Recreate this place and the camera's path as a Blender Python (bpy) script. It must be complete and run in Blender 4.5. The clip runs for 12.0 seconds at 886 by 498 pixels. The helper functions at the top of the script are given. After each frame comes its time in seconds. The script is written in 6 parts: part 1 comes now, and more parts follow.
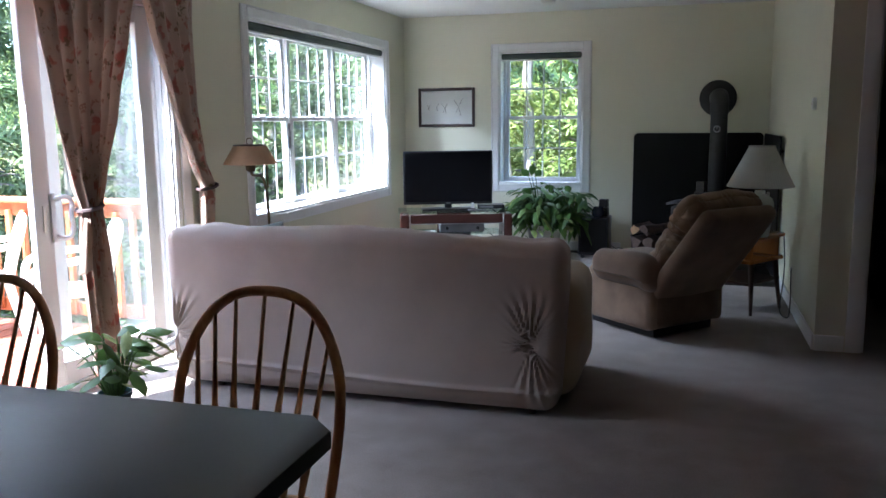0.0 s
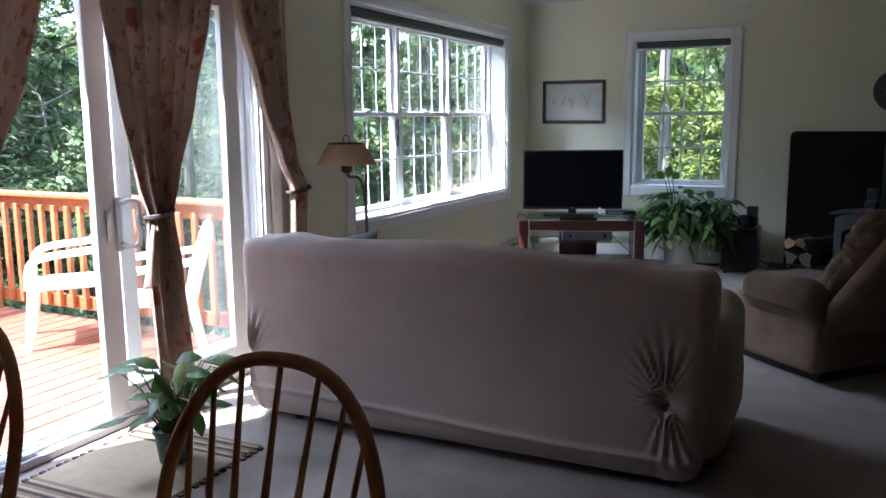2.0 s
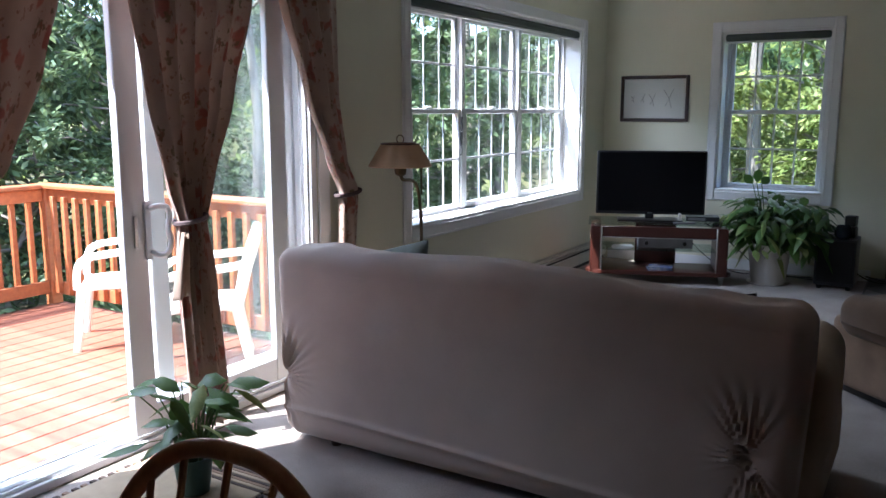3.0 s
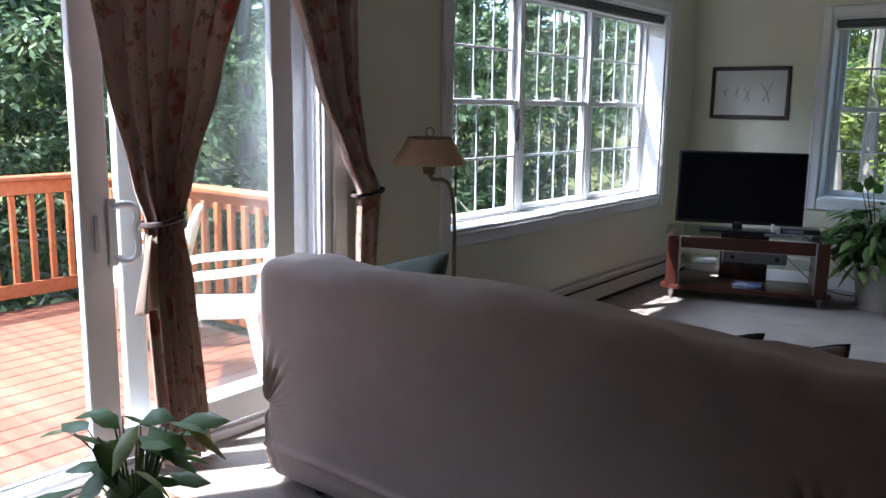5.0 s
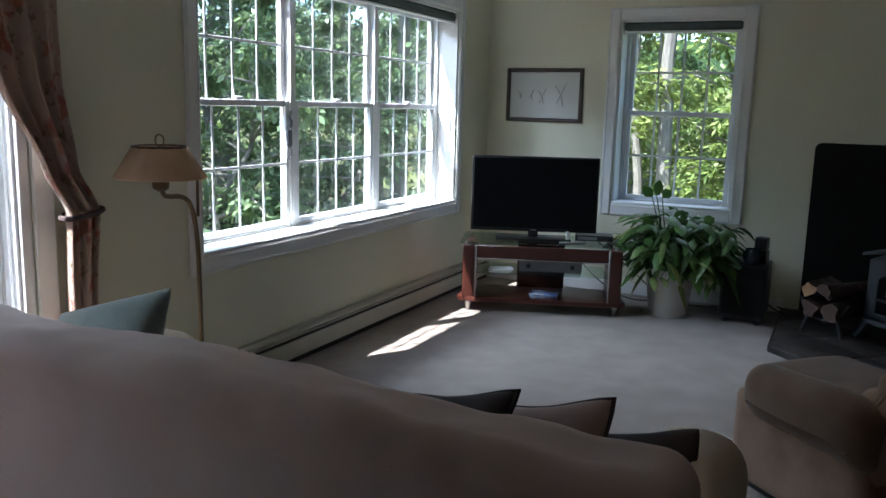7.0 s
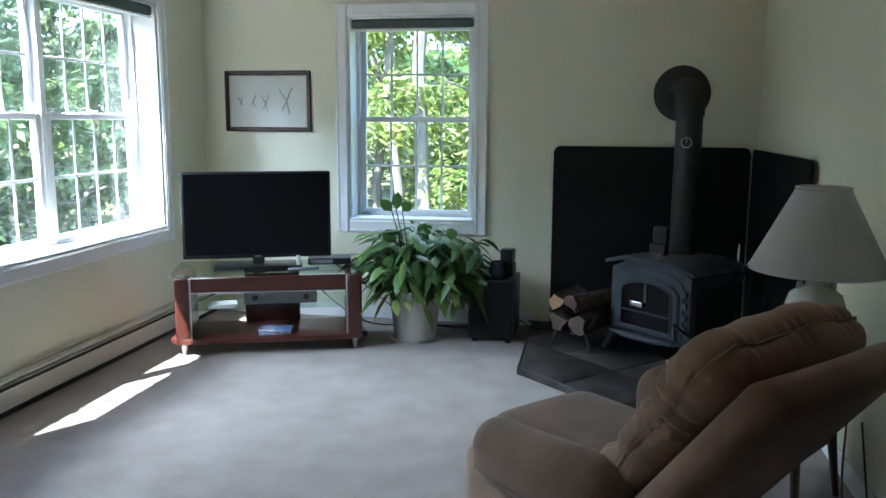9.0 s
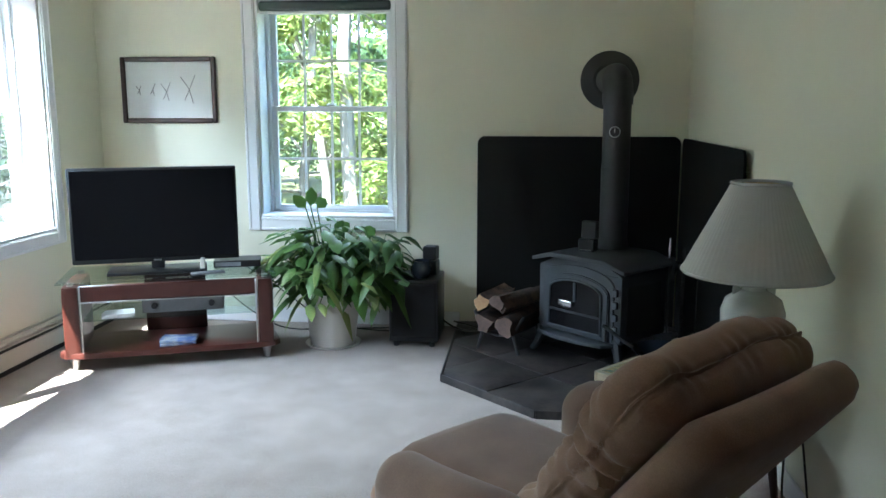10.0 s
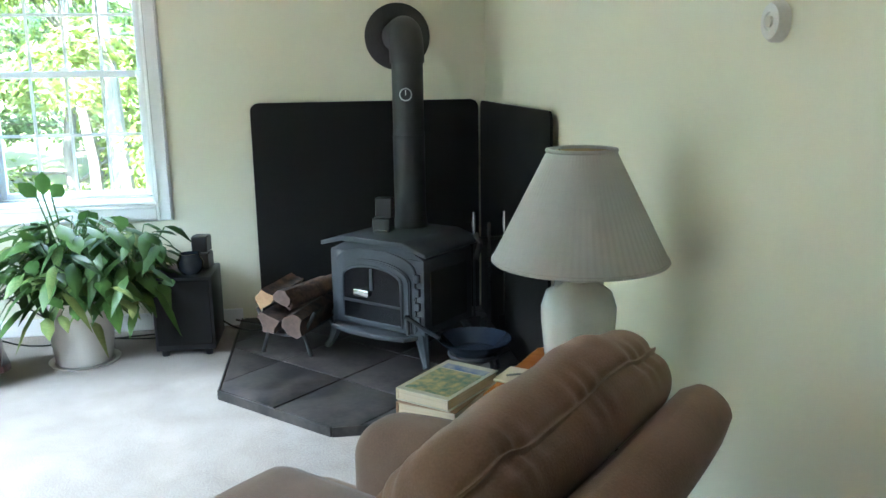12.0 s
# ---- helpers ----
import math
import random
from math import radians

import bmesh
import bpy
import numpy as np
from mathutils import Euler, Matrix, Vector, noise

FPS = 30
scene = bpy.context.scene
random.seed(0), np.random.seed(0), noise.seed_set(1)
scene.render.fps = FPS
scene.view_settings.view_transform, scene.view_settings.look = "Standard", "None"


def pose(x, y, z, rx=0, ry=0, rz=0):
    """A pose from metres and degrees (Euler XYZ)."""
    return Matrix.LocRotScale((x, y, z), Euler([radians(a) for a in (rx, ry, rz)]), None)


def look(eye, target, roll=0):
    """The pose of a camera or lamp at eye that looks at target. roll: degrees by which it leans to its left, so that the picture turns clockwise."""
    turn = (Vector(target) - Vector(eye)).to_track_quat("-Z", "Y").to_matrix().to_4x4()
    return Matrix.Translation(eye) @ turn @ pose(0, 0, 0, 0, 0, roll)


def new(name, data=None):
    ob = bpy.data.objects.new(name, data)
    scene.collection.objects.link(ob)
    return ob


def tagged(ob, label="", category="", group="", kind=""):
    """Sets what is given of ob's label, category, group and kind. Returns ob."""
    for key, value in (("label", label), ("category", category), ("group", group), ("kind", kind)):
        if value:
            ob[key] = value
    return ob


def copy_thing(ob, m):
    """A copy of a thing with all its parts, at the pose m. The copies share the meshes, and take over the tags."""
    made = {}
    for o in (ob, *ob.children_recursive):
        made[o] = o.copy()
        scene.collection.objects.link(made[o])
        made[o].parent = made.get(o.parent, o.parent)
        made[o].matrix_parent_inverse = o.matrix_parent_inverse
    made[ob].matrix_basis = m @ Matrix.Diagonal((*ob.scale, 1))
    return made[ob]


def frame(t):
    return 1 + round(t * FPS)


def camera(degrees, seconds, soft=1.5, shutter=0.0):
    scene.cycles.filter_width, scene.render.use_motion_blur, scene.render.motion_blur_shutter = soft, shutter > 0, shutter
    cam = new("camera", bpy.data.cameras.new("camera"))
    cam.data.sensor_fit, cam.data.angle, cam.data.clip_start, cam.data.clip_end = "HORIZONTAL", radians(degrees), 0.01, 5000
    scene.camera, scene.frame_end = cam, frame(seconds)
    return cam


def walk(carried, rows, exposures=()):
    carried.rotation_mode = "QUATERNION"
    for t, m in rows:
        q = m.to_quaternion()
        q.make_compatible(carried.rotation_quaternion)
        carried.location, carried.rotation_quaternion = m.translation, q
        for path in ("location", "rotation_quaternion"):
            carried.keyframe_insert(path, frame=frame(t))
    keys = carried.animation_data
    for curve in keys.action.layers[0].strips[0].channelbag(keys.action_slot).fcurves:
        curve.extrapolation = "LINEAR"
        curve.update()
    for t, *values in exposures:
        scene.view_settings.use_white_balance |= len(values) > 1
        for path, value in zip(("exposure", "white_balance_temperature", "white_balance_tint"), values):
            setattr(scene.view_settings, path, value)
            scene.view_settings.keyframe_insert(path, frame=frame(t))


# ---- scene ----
cam = camera(57.0, 12.0)
PATH = [
    (0, (0.239, -0.257, 1.357), (-0.323, 1.637, 1.046), -0.6),
    (0.5, (0.212, -0.109, 1.358), (-0.425, 1.762, 1.051), -0.7),
    (1, (0.154, 0.055, 1.362), (-0.541, 1.904, 1.049), -0.4),
    (1.5, (0.105, 0.226, 1.367), (-0.655, 2.048, 1.048), -0.3),
    (2, (0.086, 0.425, 1.352), (-0.765, 2.207, 1.035), -0.5),
    (2.5, (0.068, 0.618, 1.359), (-0.872, 2.354, 1.038), -0.4),
    (3, (0.008, 0.811, 1.386), (-1.009, 2.501, 1.052), 0.0),
    (5, (-0.068, 1.49, 1.363), (-1.276, 3.045, 1.015), 0.9),
    (5.5, (-0.109, 1.684, 1.32), (-1.296, 3.261, 0.995), 0.8),
    (6, (-0.092, 1.885, 1.344), (-1.224, 3.5, 1.016), 0.9),
    (6.5, (-0.118, 2.03, 1.366), (-1.126, 3.725, 1.032), 1.2),
    (7, (-0.088, 2.080, 1.396), (-0.947, 3.855, 1.049), 1.5),
    (9, (-0.001, 2.844, 1.378), (-0.359, 4.786, 1.064), 0.3),
    (9.5, (0.045, 3.033, 1.373), (-0.234, 4.986, 1.045), -0.5),
    (10, (0.05, 3.178, 1.383), (-0.155, 5.138, 1.042), -0.0),
    (10.5, (0.041, 3.32, 1.37), (-0.076, 5.286, 1.022), 0.3),
    (11, (0.042, 3.544, 1.359), (0.008, 5.508, 0.982), -0.7),
    (11.5, (0.044, 3.696, 1.351), (0.154, 5.651, 0.943), -1.3),
    (12, (0.13, 3.775, 1.348), (0.4, 5.712, 0.928), -0.9),
]
EXPOSURES = [(0.0, 3.15, 5350, 14), (1.5, 2.65, 5400, 14), (2.5, 2.35, 5450, 15), (5.5, 2.0, 5500, 14), (7.0, 2.2, 5500, 9), (9.0, 3.35, 5300, 5), (9.5, 3.6, 5350, 5), (11.0, 4.2, 5400, 4), (11.5, 4.4, 5350, 2), (12.0, 4.8, 5400, 2)]
walk(cam, [(t, look(eye, target, roll)) for t, eye, target, roll in PATH], EXPOSURES)

# ---- light ----
world = bpy.data.worlds.new("sky")
scene.world = world
world.use_nodes = True
_n = world.node_tree.nodes
_sky = _n.new("ShaderNodeTexSky")
_sky.sky_type, _sky.sun_disc = "NISHITA", False
_sky.sun_elevation, _sky.sun_rotation = radians(57), radians(211.7)
world.node_tree.links.new(_sky.outputs[0], _n["Background"].inputs[0])
_n["Background"].inputs[1].default_value = 0.15
sun = new("sun", bpy.data.lights.new("sun", "SUN"))
sun.data.energy, sun.data.angle, sun.data.color = 5.0, radians(0.6), (1.0, 0.95, 0.86)
sun.matrix_world = look((0, 0, 12), (12 * 0.34, 12 * 0.55, 0))



def skylight(name, place, target, width, depth, watts):
    """Stands in for the open sky above the trees at a window's head."""
    a = new(name, bpy.data.lights.new(name, "AREA"))
    a.data.shape, a.data.size, a.data.size_y, a.data.energy, a.data.color = "RECTANGLE", width, depth, watts, (0.86, 0.93, 1.0)
    a.matrix_world = look(place, target)


skylight("sky_over_deck", (-6.2, 2.8, 4.5), (-1.4, 3.6, 0.6), 3.0, 1.3, 75)
skylight("sky_over_yard", (-6.4, 6.8, 4.0), (0.0, 6.3, 1.2), 3.0, 1.3, 84)
skylight("sky_over_woods", (-1.2, 12.0, 4.3), (-0.8, 6.0, 1.0), 2.4, 1.4, 24)

# ---- plan, in metres ----
XL, XR, YB, YF, H = -2.70, 1.00, 8.25, -2.60, 2.44
XE, YH = 4.20, 4.82          # east end of the dining side, hall wall
WALL = 0.23
DECK = -0.14


# ---- materials ----
def mat(name, c1, c2=None, scale=6.0, rough=0.6, bump=0.0, bscale=120.0, metal=0.0, stretch=(1, 1, 1), fine=0.3, wear=0.06, spec=0.5, sheen=0.0, vary=0.0):
    """A painted, woven or natural surface: two colours mixed at two scales, uneven gloss, fine relief."""
    m = bpy.data.materials.new(name)
    m.use_nodes = True
    nt = m.node_tree
    b = nt.nodes["Principled BSDF"]
    c2 = c2 or tuple(0.86 * v for v in c1)
    tc, mp = nt.nodes.new("ShaderNodeTexCoord"), nt.nodes.new("ShaderNodeMapping")
    mp.inputs["Scale"].default_value = stretch
    nt.links.new(tc.outputs["Object"], mp.inputs[0])
    n1, n2 = nt.nodes.new("ShaderNodeTexNoise"), nt.nodes.new("ShaderNodeTexNoise")
    n1.inputs["Scale"].default_value, n1.inputs["Detail"].default_value = scale, 5
    n2.inputs["Scale"].default_value, n2.inputs["Detail"].default_value = bscale, 3
    for n in (n1, n2):
        nt.links.new(mp.outputs[0], n.inputs["Vector"])
    add = nt.nodes.new("ShaderNodeMix")
    add.inputs[0].default_value = fine
    nt.links.new(n1.outputs[0], add.inputs[2])
    nt.links.new(n2.outputs[0], add.inputs[3])
    ramp = nt.nodes.new("ShaderNodeValToRGB")
    ramp.color_ramp.elements[0].position, ramp.color_ramp.elements[1].position = 0.36, 0.64
    ramp.color_ramp.elements[0].color, ramp.color_ramp.elements[1].color = (*c2, 1), (*c1, 1)
    nt.links.new(add.outputs[0], ramp.inputs[0])
    out = ramp.outputs[0]
    if vary:
        oi, hsv, mr = nt.nodes.new("ShaderNodeObjectInfo"), nt.nodes.new("ShaderNodeHueSaturation"), nt.nodes.new("ShaderNodeMapRange")
        mr.inputs[3].default_value, mr.inputs[4].default_value = 1 - vary, 1 + vary
        nt.links.new(oi.outputs["Random"], mr.inputs[0])
        nt.links.new(mr.outputs[0], hsv.inputs["Value"])
        nt.links.new(out, hsv.inputs["Color"])
        out = hsv.outputs[0]
    nt.links.new(out, b.inputs["Base Color"])
    rr = nt.nodes.new("ShaderNodeMapRange")
    rr.inputs[3].default_value, rr.inputs[4].default_value = max(0.02, rough - wear), min(1, rough + wear)
    nt.links.new(n1.outputs[0], rr.inputs[0])
    nt.links.new(rr.outputs[0], b.inputs["Roughness"])
    b.inputs["Metallic"].default_value = metal
    b.inputs["Specular IOR Level"].default_value = spec
    if sheen:
        b.inputs["Sheen Weight"].default_value, b.inputs["Sheen Roughness"].default_value = sheen, 0.5
    if bump:
        bp = nt.nodes.new("ShaderNodeBump")
        bp.inputs["Strength"].default_value, bp.inputs["Distance"].default_value = bump, 0.004
        nt.links.new(add.outputs[0], bp.inputs["Height"])
        nt.links.new(bp.outputs[0], b.inputs["Normal"])
    return m


def ribs(m, scale, strength, direction="X"):
    """Adds fine parallel ribs (corduroy, pleats) to the relief of a material."""
    nt = m.node_tree
    b = nt.nodes["Principled BSDF"]
    tc, w, bp = nt.nodes.new("ShaderNodeTexCoord"), nt.nodes.new("ShaderNodeTexWave"), nt.nodes.new("ShaderNodeBump")
    w.wave_type, w.bands_direction = "BANDS", direction
    w.inputs["Scale"].default_value, w.inputs["Distortion"].default_value = scale, 0.6
    bp.inputs["Strength"].default_value, bp.inputs["Distance"].default_value = strength, 0.003
    nt.links.new(tc.outputs["Object"], w.inputs["Vector"])
    nt.links.new(w.outputs["Fac"], bp.inputs["Height"])
    if b.inputs["Normal"].is_linked:
        nt.links.new(b.inputs["Normal"].links[0].from_socket, bp.inputs["Normal"])
    nt.links.new(bp.outputs[0], b.inputs["Normal"])
    return m


def glass_mat(name, tint=(0.96, 0.98, 0.97), gloss=0.10, haze=0.0):
    """Clear pane: lets light straight through, with a Fresnel gloss and, if wanted, a painted pale haze."""
    m = bpy.data.materials.new(name)
    m.use_nodes = True
    nt = m.node_tree
    nt.nodes.remove(nt.nodes["Principled BSDF"])
    tr, gl, mx, lw, pw, fr = (nt.nodes.new("ShaderNode" + k) for k in ("BsdfTransparent", "BsdfGlossy", "MixShader", "LayerWeight", "Math", "MapRange"))
    tr.inputs[0].default_value = (*tint, 1)
    gl.inputs["Roughness"].default_value = 0.02
    lw.inputs[0].default_value = 0.5
    pw.operation = "POWER"
    pw.inputs[1].default_value = 4.0
    nt.links.new(lw.outputs["Facing"], pw.inputs[0])
    nt.links.new(pw.outputs[0], fr.inputs[0])
    fr.inputs[3].default_value, fr.inputs[4].default_value = 0.022, 0.55
    nt.links.new(fr.outputs[0], mx.inputs[0])
    nt.links.new(tr.outputs[0], mx.inputs[1])
    nt.links.new(gl.outputs[0], mx.inputs[2])
    last = mx
    if haze:
        df, m2, ns, mr, tc, mp = (nt.nodes.new("ShaderNode" + k) for k in ("BsdfDiffuse", "MixShader", "TexNoise", "MapRange", "TexCoord", "Mapping"))
        df.inputs[0].default_value = (0.8, 0.82, 0.82, 1)
        mp.inputs["Scale"].default_value = (5, 5, 0.6)
        nt.links.new(tc.outputs["Object"], mp.inputs[0])
        nt.links.new(mp.outputs[0], ns.inputs["Vector"])
        mr.inputs[1].default_value, mr.inputs[2].default_value, mr.inputs[3].default_value, mr.inputs[4].default_value = 0.4, 0.7, haze * 0.3, haze
        nt.links.new(ns.outputs[0], mr.inputs[0])
        nt.links.new(mr.outputs[0], m2.inputs[0])
        nt.links.new(mx.outputs[0], m2.inputs[1])
        nt.links.new(df.outputs[0], m2.inputs[2])
        last = m2
    nt.links.new(last.outputs[0], nt.nodes["Material Output"].inputs[0])
    return m


def leaf_mat(name, c1, c2, through_light=0.35, rough=0.45):
    m = mat(name, c1, c2, scale=2.5, rough=rough, fine=0.2)
    nt = m.node_tree
    b = nt.nodes["Principled BSDF"]
    ge, hsv, mr = nt.nodes.new("ShaderNodeNewGeometry"), nt.nodes.new("ShaderNodeHueSaturation"), nt.nodes.new("ShaderNodeMapRange")
    mr.inputs[3].default_value, mr.inputs[4].default_value = 0.6, 1.45
    nt.links.new(ge.outputs["Random Per Island"], mr.inputs[0])
    nt.links.new(mr.outputs[0], hsv.inputs["Value"])
    nt.links.new(b.inputs["Base Color"].links[0].from_socket, hsv.inputs["Color"])
    nt.links.new(hsv.outputs[0], b.inputs["Base Color"])
    tl, mx = nt.nodes.new("ShaderNodeBsdfTranslucent"), nt.nodes.new("ShaderNodeMixShader")
    nt.links.new(hsv.outputs[0], tl.inputs[0])
    mx.inputs[0].default_value = through_light
    nt.links.new(b.outputs[0], mx.inputs[1])
    nt.links.new(tl.outputs[0], mx.inputs[2])
    nt.links.new(mx.outputs[0], nt.nodes["Material Output"].inputs[0])
    return m


def floral_mat(name):
    """Tan curtain cloth with scattered red flowers, brown sprigs and a woven ground; some light passes through it."""
    m = mat(name, (0.56, 0.435, 0.345), (0.45, 0.34, 0.27), scale=7, rough=0.85, bump=0.15, bscale=500, sheen=0.2)
    nt = m.node_tree
    b = nt.nodes["Principled BSDF"]
    col = b.inputs["Base Color"].links[0].from_socket
    tc = nt.nodes.new("ShaderNodeTexCoord")
    for scale, size, rgb, wob in ((6.0, 0.30, (0.33, 0.08, 0.06), 16), (7.3, 0.26, (0.42, 0.14, 0.10), 20), (9.5, 0.24, (0.17, 0.13, 0.07), 30), (14.0, 0.26, (0.30, 0.15, 0.10), 34)):
        mp, vo, ns, ml, mr, mx = (nt.nodes.new("ShaderNode" + k) for k in ("Mapping", "TexVoronoi", "TexNoise", "VectorMath", "MapRange", "Mix"))
        mp.inputs["Location"].default_value = (scale, 0.7 * scale, 0.3 * scale)
        mp.inputs["Scale"].default_value = (1, 1, 0.8)
        ns.inputs["Scale"].default_value = wob
        ml.operation = "MULTIPLY_ADD"
        ml.inputs[1].default_value = (0.11, 0.11, 0.11)
        nt.links.new(tc.outputs["UV"], mp.inputs[0])
        nt.links.new(mp.outputs[0], ns.inputs["Vector"])
        nt.links.new(ns.outputs["Color"], ml.inputs[0])
        nt.links.new(mp.outputs[0], ml.inputs[2])
        vo.inputs["Scale"].default_value = scale
        nt.links.new(ml.outputs[0], vo.inputs["Vector"])
        mr.inputs[1].default_value, mr.inputs[2].default_value, mr.inputs[3].default_value, mr.inputs[4].default_value = size * 0.70, size, 0.80, 0
        nt.links.new(vo.outputs["Distance"], mr.inputs[0])
        mx.data_type = "RGBA"
        mx.inputs[7].default_value = (*rgb, 1)
        nt.links.new(mr.outputs[0], mx.inputs[0])
        nt.links.new(col, mx.inputs[6])
        col = mx.outputs[2]
    nt.links.new(col, b.inputs["Base Color"])
    tl, mx = nt.nodes.new("ShaderNodeBsdfTranslucent"), nt.nodes.new("ShaderNodeMixShader")
    nt.links.new(col, tl.inputs[0])
    mx.inputs[0].default_value = 0.24
    nt.links.new(b.outputs[0], mx.inputs[1])
    nt.links.new(tl.outputs[0], mx.inputs[2])
    nt.links.new(mx.outputs[0], nt.nodes["Material Output"].inputs[0])
    return m


PAINT = mat("wall_paint", (0.74, 0.72, 0.565), (0.705, 0.685, 0.535), scale=1.3, rough=0.75, bump=0.08, bscale=260, spec=0.3)
CEIL = mat("ceiling_paint", (0.80, 0.80, 0.78), (0.76, 0.76, 0.74), scale=1.5, rough=0.9, bump=0.25, bscale=90)
CARPET = mat("carpet_pile", (0.335, 0.28, 0.242), (0.19, 0.156, 0.132), scale=5.5, rough=0.97, bump=1.0, bscale=170, fine=0.62, sheen=0.25, spec=0.1)
TRIM = mat("white_trim", (0.80, 0.80, 0.79), (0.76, 0.76, 0.75), scale=3, rough=0.4, bump=0.03)
VINYL = mat("white_vinyl", (0.80, 0.81, 0.82), (0.76, 0.77, 0.78), scale=4, rough=0.35)
DARKTRIM = mat("bronze_gasket", (0.035, 0.035, 0.035), scale=6, rough=0.5)
SOFA = mat("sofa_slipcover", (0.52, 0.43, 0.365), (0.455, 0.37, 0.315), scale=5, rough=0.95, bump=0.25, bscale=420, sheen=0.35, spec=0.15)
SOFATAN = mat("sofa_arm_fabric", (0.52, 0.42, 0.28), (0.46, 0.36, 0.24), scale=5, rough=0.95, bump=0.25, bscale=420, sheen=0.3, spec=0.15)
CORD = ribs(mat("recliner_cord", (0.275, 0.182, 0.120), (0.180, 0.116, 0.074), scale=7, rough=0.95, bump=0.4, bscale=300, sheen=0.2, spec=0.12), 30, 0.025)
CORDP = mat("recliner_plush", (0.19, 0.125, 0.082), (0.128, 0.082, 0.053), scale=6, rough=0.95, bump=0.4, bscale=260, sheen=0.2, spec=0.12)
OAK = mat("oak_varnish", (0.725, 0.392, 0.174), (0.551, 0.275, 0.116), scale=5, rough=0.42, stretch=(6, 6, 1), bump=0.05, bscale=60)
LAMINATE = mat("green_laminate", (0.035, 0.048, 0.036), (0.028, 0.038, 0.03), scale=8, rough=0.46, bscale=200, spec=0.3)
CHERRY = mat("cherry_wood", (0.062, 0.0165, 0.0105), (0.050, 0.013, 0.008), scale=6, rough=0.36, stretch=(2, 5, 2), bscale=50, fine=0.12, wear=0.015)
BLACK = mat("black_plastic", (0.012, 0.012, 0.013), (0.009, 0.009, 0.010), scale=5, rough=0.35)
SCREEN = mat("tv_screen", (0.006, 0.006, 0.007), (0.005, 0.005, 0.006), scale=2, rough=0.22, wear=0.02, spec=0.18)
SILVER = mat("brushed_metal", (0.55, 0.55, 0.54), (0.45, 0.45, 0.44), scale=10, rough=0.32, metal=1.0)
CHROME = mat("chrome", (0.75, 0.75, 0.75), (0.65, 0.65, 0.65), scale=10, rough=0.15, metal=1.0)
GREYBOX = mat("grey_equipment", (0.19, 0.19, 0.195), (0.14, 0.14, 0.145), scale=6, rough=0.45)
SHIELD = mat("black_shield", (0.011, 0.010, 0.010), (0.008, 0.0075, 0.0075), scale=3, rough=0.65, spec=0.2, bump=0.05)
IRON = mat("grey_cast_iron", (0.062, 0.068, 0.074), (0.036, 0.039, 0.043), scale=7, rough=0.6, bump=0.3, bscale=160)
IRONDARK = mat("dark_iron", (0.030, 0.029, 0.029), (0.016, 0.016, 0.016), scale=7, rough=0.6, bump=0.25, bscale=160)
PIPE = mat("stove_pipe_black", (0.035, 0.034, 0.034), (0.02, 0.02, 0.02), scale=5, rough=0.5, bump=0.05, stretch=(1, 1, 0.3))
SLATE = mat("slate_tile", (0.055, 0.045, 0.040), (0.009, 0.008, 0.008), scale=11, rough=0.42, bump=0.5, bscale=45, vary=0.2)
GROUT = mat("grout", (0.12, 0.105, 0.09), scale=20, rough=0.9)
POT = mat("cream_pot", (0.62, 0.58, 0.52), (0.56, 0.52, 0.46), scale=4, rough=0.45)
GREENPOT = mat("green_pot", (0.04, 0.10, 0.085), (0.03, 0.08, 0.07), scale=6, rough=0.5)
SOIL = mat("soil", (0.05, 0.035, 0.025), (0.03, 0.02, 0.015), scale=40, rough=0.95, bump=0.8, bscale=150)
HOUSELEAF = leaf_mat("house_leaf", (0.085, 0.165, 0.030), (0.045, 0.095, 0.020), 0.25, 0.5)
PALELEAF = leaf_mat("variegated_leaf", (0.36, 0.39, 0.14), (0.09, 0.17, 0.04), 0.25, 0.5)
SHADE = ribs(mat("pleated_shade", (0.47, 0.475, 0.445), (0.42, 0.425, 0.395), scale=8, rough=0.9, bump=0.1, bscale=300), 3, 0.0)
SHADEIN = mat("shade_lining", (0.62, 0.52, 0.33), scale=8, rough=0.9)
TANSHADE = mat("tan_shade", (0.52, 0.35, 0.21), (0.44, 0.28, 0.16), scale=8, rough=0.85, bump=0.2, bscale=200)
CERAMIC = mat("white_glaze", (0.69, 0.70, 0.66), (0.63, 0.64, 0.59), scale=5, rough=0.16)
BRASS = mat("aged_brass", (0.20, 0.15, 0.085), (0.12, 0.09, 0.05), scale=8, rough=0.4, metal=0.9)
MAPLE = mat("orange_maple", (0.40, 0.155, 0.035), (0.30, 0.105, 0.022), scale=3, rough=0.25, stretch=(1, 7, 1), bscale=60)
DARKWOOD = mat("dark_walnut", (0.07, 0.03, 0.018), (0.045, 0.02, 0.012), scale=4, rough=0.4, stretch=(5, 5, 1))
BARK = mat("log_bark", (0.085, 0.05, 0.034), (0.018, 0.013, 0.011), scale=22, rough=0.95, bump=1.0, bscale=70)
LOGEND = mat("cut_wood", (0.46, 0.29, 0.15), (0.33, 0.19, 0.10), scale=14, rough=0.85, bump=0.4, bscale=60)
LOGENDGREY = mat("weathered_cut_wood", (0.15, 0.095, 0.07), (0.08, 0.052, 0.04), scale=14, rough=0.85, bump=0.4, bscale=60)
FRAMEWOOD = mat("picture_frame_wood", (0.055, 0.022, 0.016), (0.035, 0.014, 0.01), scale=5, rough=0.3)
